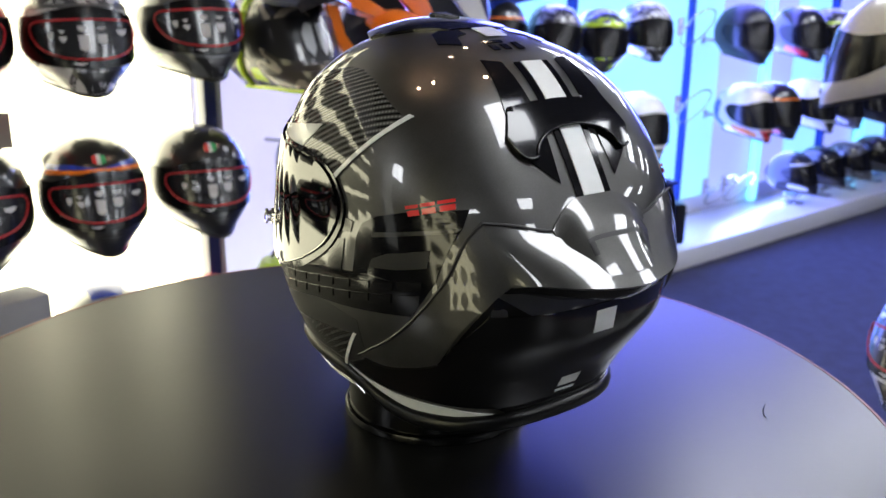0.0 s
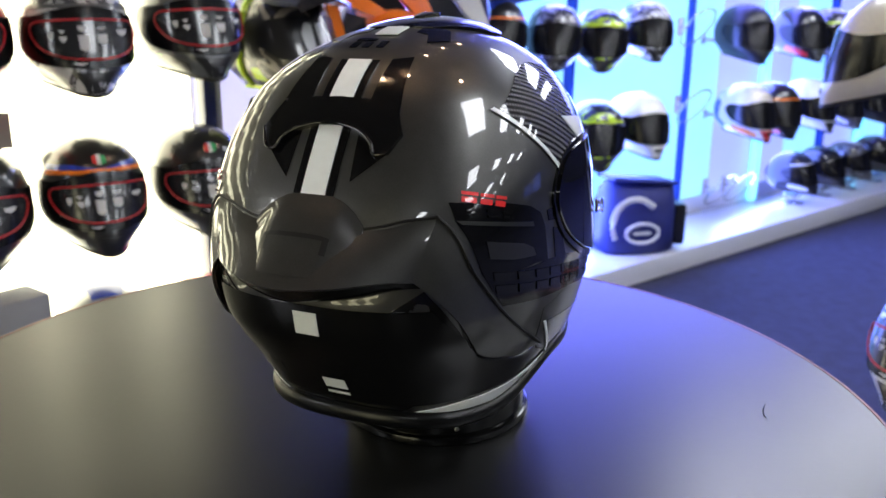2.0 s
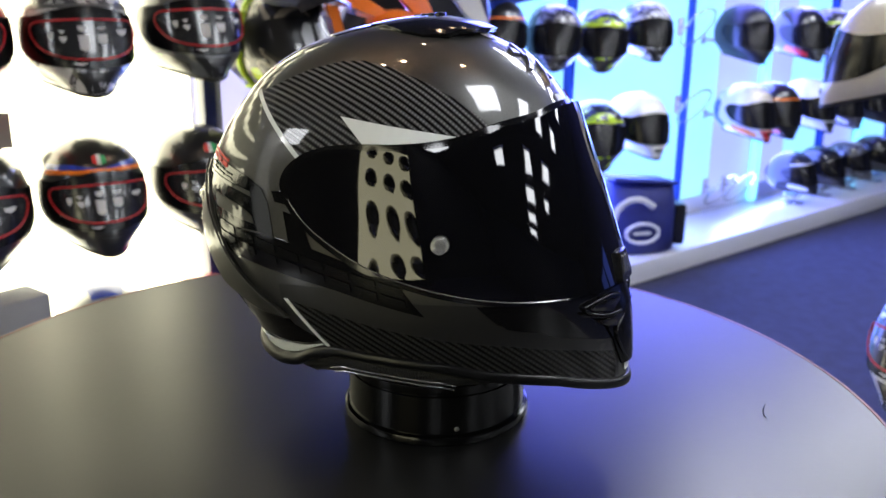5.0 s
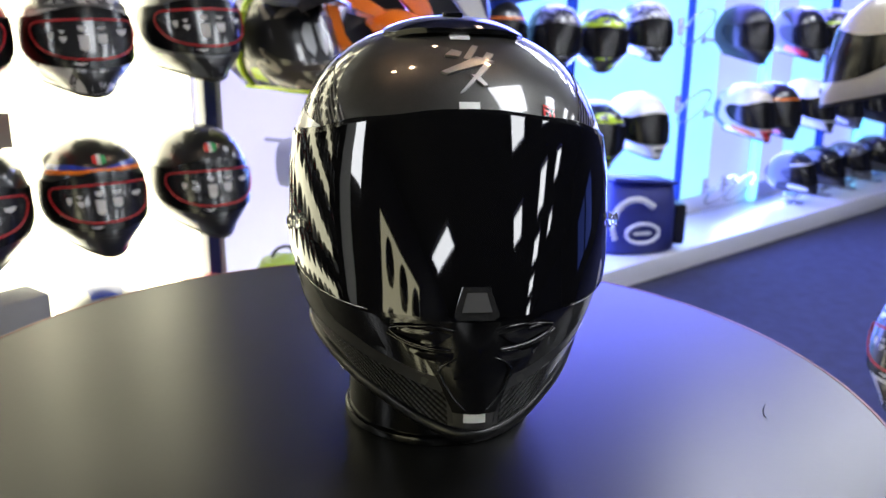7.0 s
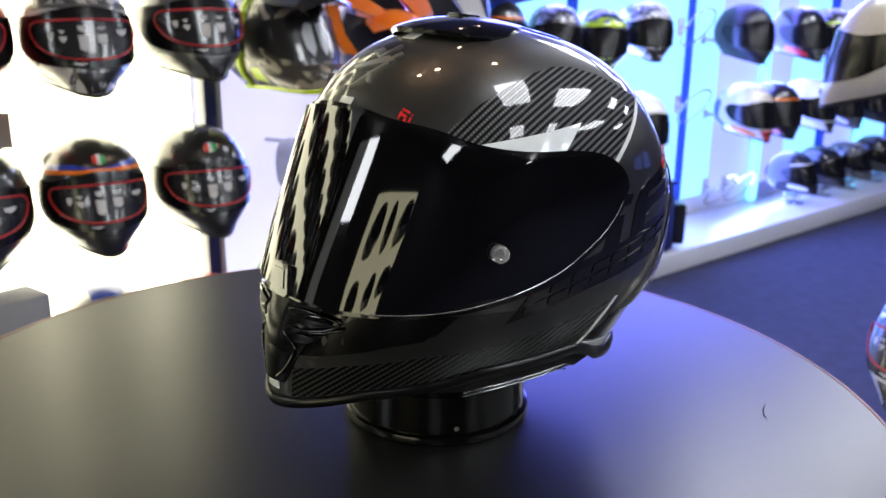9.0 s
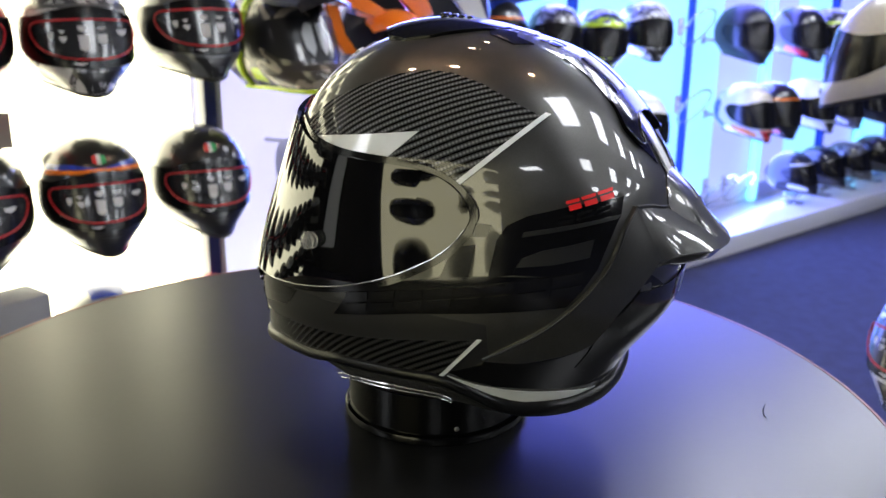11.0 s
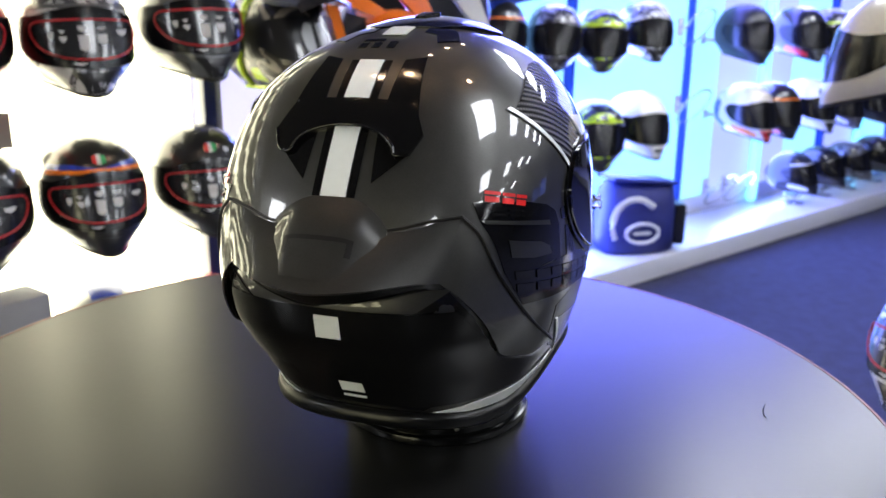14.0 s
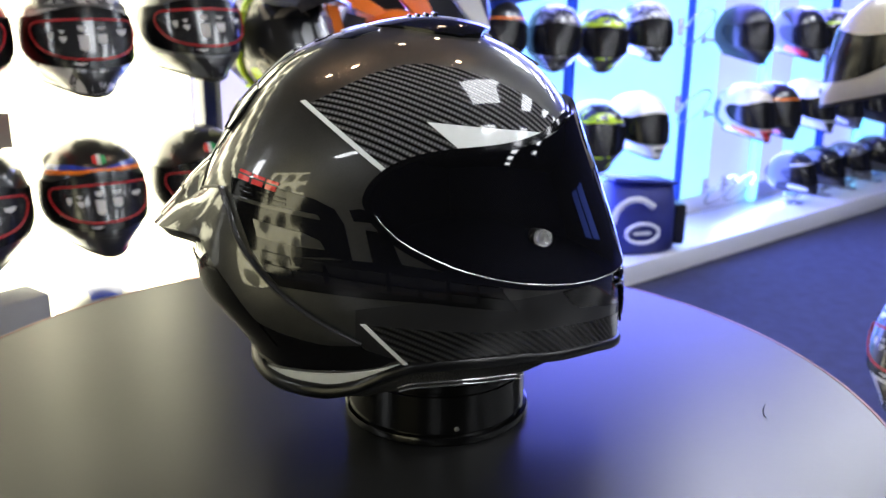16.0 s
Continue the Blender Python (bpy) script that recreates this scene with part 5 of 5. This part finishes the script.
def display_wall_helmets():
    tan = motocross_helmet(wall_pose(0.74, 1.52, 1.122, 4, 2), "silver and black motocross helmet with neon yellow trim", G_TAN, P_NEON, 1.06, G_TAN, P_BLACK, P_BLACK)
    shared("flank_trim", "mx_flank_trim", lambda: tube_bm([(skin(1.45 + 0.02 * k, 0.15 - 0.033 * k) + skin_normal(1.45 + 0.02 * k, 0.15 - 0.033 * k) * 0.006 + LIFT) * K for k in range(11)], 0.009, 8), P_NEON, tan, "neon yellow flank trim")
    for s in (1, -1):
        q = [(0.05 * s, 0.06), (0.2 * s, 0.065), (0.3 * s, 0.03), (0.26 * s, -0.02), (0.14 * s, -0.045), (0.06 * s, -0.02)]
        shared("goggle_vent", "mx_goggle_%d" % s, lambda q=q, s=s: patch_bm("A", q if s < 0 else list(reversed(q)), 0.0065, 0.002, 0.1), P_SILVER, tan, "pale oval vent")
    orange = motocross_helmet(wall_pose(1.12, 1.64, 1.10, -20, -8), "orange and black motocross helmet with a long peak", P_BLACK, P_ORANGE, 1.05, P_ORANGE, P_ORANGE)
    white = motocross_helmet(wall_pose(1.55, 1.8, 1.21, -25, -4), "black and white motocross helmet on the display wall", P_BLACK, P_WHITE, 1.0, P_WHITE, P_WHITE)
    orange_space, white_space = wall_pose(1.12, 1.64, 1.10, -20, -8) @ Matrix.Scale(1.05, 4), wall_pose(1.55, 1.8, 1.21, -25, -4)
    for owner, space, colour, n, outline in (
            (orange, orange_space, P_ORANGE, 1.5, [(0.84, 1.41), (0.912, 1.41), (1.122, 1.313), (1.077, 1.307), (0.889, 1.368)]),
            (orange, orange_space, P_BLACK, 1.515, [(0.912, 1.41), (1.058, 1.41), (1.148, 1.325), (1.122, 1.313)]),
            (orange, orange_space, P_ORANGE, 1.5, [(1.055, 1.41), (1.163, 1.41), (1.209, 1.337), (1.148, 1.325)]),
            (orange, orange_space, P_ORANGE, 1.52, [(0.845, 1.4), (0.889, 1.368), (0.909, 1.289), (0.96, 1.227), (0.908, 1.235), (0.87, 1.289)]),
            (orange, orange_space, P_MATT, 1.53, [(0.93, 1.345), (1.077, 1.307), (1.148, 1.325), (1.159, 1.284), (1.077, 1.207), (0.96, 1.227), (0.909, 1.289)]),
            (white, white_space, P_WHITE, 1.52, [(1.275, 1.41), (1.386, 1.41), (1.453, 1.292), (1.396, 1.288)]),
            (white, white_space, P_MATT, 1.54, [(1.163, 1.41), (1.275, 1.41), (1.396, 1.288), (1.265, 1.314), (1.209, 1.337)])):
        part("peak_blade", blade_bm(space, outline, n), colour, owner, "slanting blade of the peak", 30)
    for u, z, n in ((0.74, 1.25, 1.52), (1.12, 1.21, 1.64), (1.55, 1.31, 1.8)):
        hook(wall_pose(u, 2.5, z - 0.05), 2.5 - n)
    rows = [
        (2.13, 1.24, -40, P_BLACK, (("brow", P_ORANGE), ("flank_r", P_GREY)), "black full-face helmet with orange accents on the blue wall"),
        (2.48, 1.22, -46, G_GREY, (("crown", P_WHITE), ("cheek_r", P_BLACK), ("chin", P_BLACK), ("cheek_l", P_BLUE)), "grey and black full-face helmet on the blue wall"),
        (2.80, 1.20, -46, G_NEON, (("brow", P_NEON), ("brow_high", P_NEON), ("chin", P_BLACK), ("slash_l", P_GREEN)), "black full-face helmet with neon green brow"),
        (3.13, 1.235, -30, G_WHITE, (("crown", P_NEON), ("cheek_r", P_SILVER), ("chin", P_BLACK), ("flank_r", P_GREY)), "white and neon full-face helmet on the blue wall"),
        (2.80, 0.745, -40, G_NEON, (("brow", P_NEON), ("crown", P_BLACK), ("chin", P_BLACK), ("cheek_r", P_BLACK)), "dark blue and neon full-face helmet on the blue wall"),
        (3.13, 0.765, -18, P_WHITE, (), "plain white full-face helmet with a dark visor"),
        (4.03, 1.19, -26, P_MATT, (), "plain matt black full-face helmet on the blue wall"),
        (4.62, 1.18, -20, P_BLACK, (("crown", P_WHITE), ("cheek_r", P_RED), ("chin", P_GREY)), "white, black and red full-face helmet on the blue wall"),
        (4.98, 1.17, -12, G_GREY, (("brow", P_NEON),), "grey patterned full-face helmet on the blue wall"),
        (5.42, 1.17, -8, P_WHITE, (("cheek_r", P_BLACK),), "white full-face helmet on the blue wall"),
        (4.12, 0.755, -14, P_CREAM, (("crown", P_CREAM), ("cheek_r", P_ORANGE), ("chin", P_RED), ("flank_r", P_BLUE)), "cream and orange full-face helmet on the blue wall"),
        (4.42, 0.745, -22, P_BLACK, (("brow", P_ORANGE), ("cheek_r", P_RED)), "black and red full-face helmet on the blue wall"),
        (4.82, 0.745, -8, P_WHITE, (("chin", P_BLACK),), "plain white full-face helmet on the blue wall"),
        (5.2, 0.735, -12, G_GREY, (("cheek_r", P_WHITE),), "grey and white full-face helmet on the blue wall"),
        (5.62, 0.735, -12, P_BLACK, (("crown", P_SILVER),), "black and silver full-face helmet on the blue wall"),
        (6.1, 0.735, -8, P_WHITE, (("cheek_r", P_BLACK),), "white full-face helmet on the blue wall"),
    ]
    for u, z, turn, shell, bands, label in rows:
        wall_helmet(wall_pose(u, 2.2, z - 0.145, turn, -6), label, shell, bands, False, False, 1.04 if u < 3.2 and z > 1 else 1.14, None, "helmets on the blue wall")
        hook(wall_pose(u, 2.478, z - 0.03), 0.278, PLINTH_WHITE)
    for k, (u, shell, bands) in enumerate(((4.78, P_BLACK, (("brow", P_WHITE), ("cheek_r", P_WHITE))), (5.15, P_BLACK, ()), (5.52, G_GREY, (("crown", P_WHITE),)), (5.92, P_BLACK, (("chin", P_SILVER),)), (6.35, P_BLUE, ()), (6.8, P_BLACK, (("crown", P_BLUE),)))):
        t = thing("display_riser", "low clear acrylic riser on the white plinth", "riser", wall_pose(u + 0.1, 2.26, 0.11), "acrylic risers")
        shared("riser_body", "riser", lambda: lathe_bm([(0.07, 0), (0.07, 0.004), (0.03, 0.008), (0.03, 0.05), (0.06, 0.054), (0.06, 0.058)], 24), CLEAR, t)
        wall_helmet(wall_pose(u + 0.1, 2.26, 0.168, 2 + 3 * k), "dark full-face helmet standing on the white plinth", shell, bands, False, False, 1.0, None, "helmets on the plinth")
    # empty ring holders
    for u, z, n in ((3.80, 1.235, 2.478), (3.83, 0.80, 2.478), (4.19, 0.27, 2.478), (4.4, 0.26, 2.478)):
        t = thing("ring_holder", "empty clear plastic ring holder on the wall", "bracket", wall_pose(u, n, z), "ring holders")
        part("ring", tube_bm([(0.115 * math.cos(a * math.pi / 16), 0.12 + 0.07 * math.sin(a * math.pi / 16), 0.1 * math.sin(a * math.pi / 16)) for a in range(32)], 0.007, 8, True), CLEAR, t)
        part("plate", box_bm(0.05, 0.01, 0.1, pose(0, 0.005, 0), 0.002), PLINTH_WHITE, t)
        part("arm", tube_bm([(0, 0.008, 0), (0, 0.045, 0)], 0.008, 8), PLINTH_WHITE, t)

    t = thing("ring_holder", "empty white plastic band holder on the lilac wall", "bracket", wall_pose(1.18, 2.478, 0.77, 25), "ring holders")
    line = curve_through([(-0.07, 0, 0.08), (0.0, 0, 0.087), (0.045, 0, 0.07), (0.064, 0, 0.03), (0.064, 0, -0.03), (0.05, 0, -0.075), (0.015, 0, -0.093), (-0.04, 0, -0.097)], 5)
    secs = []
    for a, p, b in zip(line[:1] + line[:-1], line, line[1:] + line[-1:]):
        d = (b - a).normalized()
        across = Vector((-d.z, 0, d.x)) * 0.003
        secs.append([p + across + Vector((0, 0.09, 0)), p + across + Vector((0, 0.16, 0)), p - across + Vector((0, 0.16, 0)), p - across + Vector((0, 0.09, 0))])
    part("band", loft_bm(secs), PLINTH_WHITE, t, "curved white plastic band", 30)
    part("arm", tube_bm([(0, 0.0, 0.08), (0, 0.12, 0.08)], 0.008, 8), PLINTH_WHITE, t)
    # dark rails above the helmets
    t = thing("display_rack", "dark steel rack with blue rails above the helmets", "rack", wall_pose(2.1, 2.5, 1.4), "")
    for dz, metal in ((0.06, STEEL_BLACK), (0.0, STEEL_BLACK), (-0.035, P_BLUE)):
        part("rail", box_bm(0.75, 0.03, 0.035, pose(0, 0.36 + dz * 0.5, dz, 0, 9, 0), 0.003), metal, t)
    for dx in (-0.25, 0.25):
        part("arm", box_bm(0.03, 0.4, 0.03, pose(dx, 0.2, 0.03 - dx * 0.15), 0.003), STEEL_BLACK, t)


display_wall_helmets()


def helmet_bag():
    t = thing("helmet_bag", "dark blue fabric helmet bag with white strap and oval logo", "bag", wall_pose(3.17, 2.22, 0.11, -28), "")
    t.scale = (1.3, 1.08, 1.1)
    fabric = mat("dark_blue_nylon", (0.02, 0.028, 0.16), 0.55, 0, 0, 0.25, 160, 0.4)
    secs = []
    for f, sx, sy in ((0, 0.135, 0.10), (0.02, 0.15, 0.115), (0.12, 0.158, 0.125), (0.24, 0.15, 0.12), (0.31, 0.14, 0.105), (0.335, 0.128, 0.085)):
        ring = []
        for i in range(40):
            a = 2 * math.pi * i / 40
            r = (abs(math.cos(a)) ** 4 + abs(math.sin(a)) ** 4) ** -0.25
            w = 1 + 0.03 * math.sin(5 * a + f * 40)
            ring.append(Vector((sx * r * math.cos(a) * w, sy * r * math.sin(a) * w, f + 0.01 * math.sin(3 * a) * f / 0.3)))
        secs.append(ring)
    part("body", loft_bm(secs), fabric, t, "dark blue nylon body", 60)
    part("flap", box_bm(0.27, 0.22, 0.018, pose(0.0, 0.005, 0.345, 4, -6, 0), 0.007), fabric, t, "folded top flap")
    part("side_pocket", box_bm(0.05, 0.16, 0.2, pose(-0.175, 0.0, 0.13), 0.02), P_BLACK, t, "black side pocket")
    strap = [(0.125, 0.14, 0.09), (0.142, 0.15, 0.16), (0.125, 0.155, 0.235), (0.08, 0.155, 0.275), (0.025, 0.15, 0.275), (-0.03, 0.14, 0.235)]
    part("strap", tube_bm(curve_through(strap, 6), 0.01, 8, False, (0.014, 0.006)), PLINTH_WHITE, t, "white webbing strap")
    part("logo_ring", tube_bm([(0.01 + 0.068 * math.cos(a * math.pi / 16), 0.137, 0.112 + 0.046 * math.sin(a * math.pi / 16)) for a in range(32)], 0.009, 6, True), PLINTH_WHITE, t, "white oval ring")
    part("logo_bar", box_bm(0.075, 0.006, 0.016, pose(0.01, 0.136, 0.112), 0.002), PLINTH_WHITE, t, "white bar")


helmet_bag()


def small_things():
    # grey card box and price card by the lightbox
    t = thing("card_box", "grey cardboard box with a printed label and bright feet", "box", wall_pose(-0.045, 1.3, 0.60, 14), "")
    part("body", box_bm(0.11, 0.09, 0.20, pose(0, 0, 0.1), 0.002), GREY_PLASTIC, t)
    for dx in (-0.012, 0.004):
        part("label_bar", box_bm(0.008, 0.002, 0.022, pose(dx + 0.02, 0.0465, 0.10)), P_BLACK, t, "dark printed bar", 0)
    t = thing("display_shelf", "small white acrylic shelf fixed to the lightbox", "shelf", wall_pose(-0.05, 1.5, 0.594), "")
    part("board", box_bm(0.3, 0.52, 0.012, pose(0, 0.02, 0), 0.002), PLINTH_WHITE, t)
    t = thing("price_card", "grey printed price card standing off the lightbox", "card", wall_pose(0.055, 1.7, 1.075), "")
    part("card", box_bm(0.07, 0.003, 0.085, None, 0.001), GREY_PLASTIC, t)
    part("spacer", box_bm(0.02, 0.045, 0.02, pose(0, -0.022, 0)), GREY_PLASTIC, t)
    t = thing("neon_helmet_case", "neon yellow soft helmet case standing on the plinth", "case", wall_pose(1.1, 2.24, 0.11, 10), "")
    part("body", lathe_bm([(0.1, 0), (0.125, 0.03), (0.13, 0.15), (0.12, 0.26), (0.08, 0.33), (0.01, 0.35)], 32), P_NEON, t)
    part("handle", tube_bm([(0.05 * math.cos(a * math.pi / 8), 0, 0.345 + 0.03 * math.sin(a * math.pi / 8)) for a in range(9)], 0.007, 8), P_BLACK, t)


small_things()


def helmet_stand(x, y, z, aside=0.0):
    t = thing("helmet_stand", "slim black metal pole stand for one helmet", "stand", pose(x + aside, y, 0), "pole stands")
    if aside:
        part("arm", tube_bm([(0, 0, z + 0.045), (-aside, 0, z + 0.045)], 0.012, 10), STEEL_BLACK, t)
    part("base", lathe_bm([(0.15, 0), (0.15, 0.01), (0.13, 0.016), (0.02, 0.02)], 40), STEEL_BLACK, t)
    part("pole", lathe_bm([(0.014, 0.018), (0.014, z + 0.06)], 20), STEEL_BLACK, t)
    part("head", lathe_bm([(0.07, z + 0.03), (0.075, z + 0.06), (0.06, z + 0.12), (0.01, z + 0.16)], 32, pose(-aside, 0, 0)), P_MATT, t)


def near_helmets():
    a = wp(1.88, 0.46, 1.245)
    wall_helmet(Matrix.Translation((a.x, a.y, 1.265 - 0.135)) @ pose(0, 0, 0, 0, 0, -292) @ pose(0, 0, 0, -12), "cream full-face helmet with a dark visor", P_CREAM, (("crown", P_WHITE),), False, False, 1.02)
    helmet_stand(a.x, a.y, 1.13, 0.28)
    b = wp(1.61, 0.17, 0.62)
    wall_helmet(Matrix.Translation((b.x, b.y, 0.63 - 0.14)) @ pose(0, 0, 0, 0, 0, -232), "white full-face helmet with red-bordered visor film", P_WHITE, (("brow", P_BLUE), ("chin", P_BLACK)), True, False, 1.02)
    helmet_stand(b.x, b.y, 0.49)


near_helmets()


def motions():
    """One steady clockwise turn in a little over twelve seconds."""
    rows = []
    for i in range(65):
        t = i * 0.25
        a = radians(34.757 - 29.6179 * t)
        rows.append((t, pose(-0.0013 - 0.0032 * math.cos(a), -0.0032 * math.sin(a), TABLE_Z + 0.0538, 0, -1.03, math.degrees(a))))
    walk(HERO, rows)


motions()
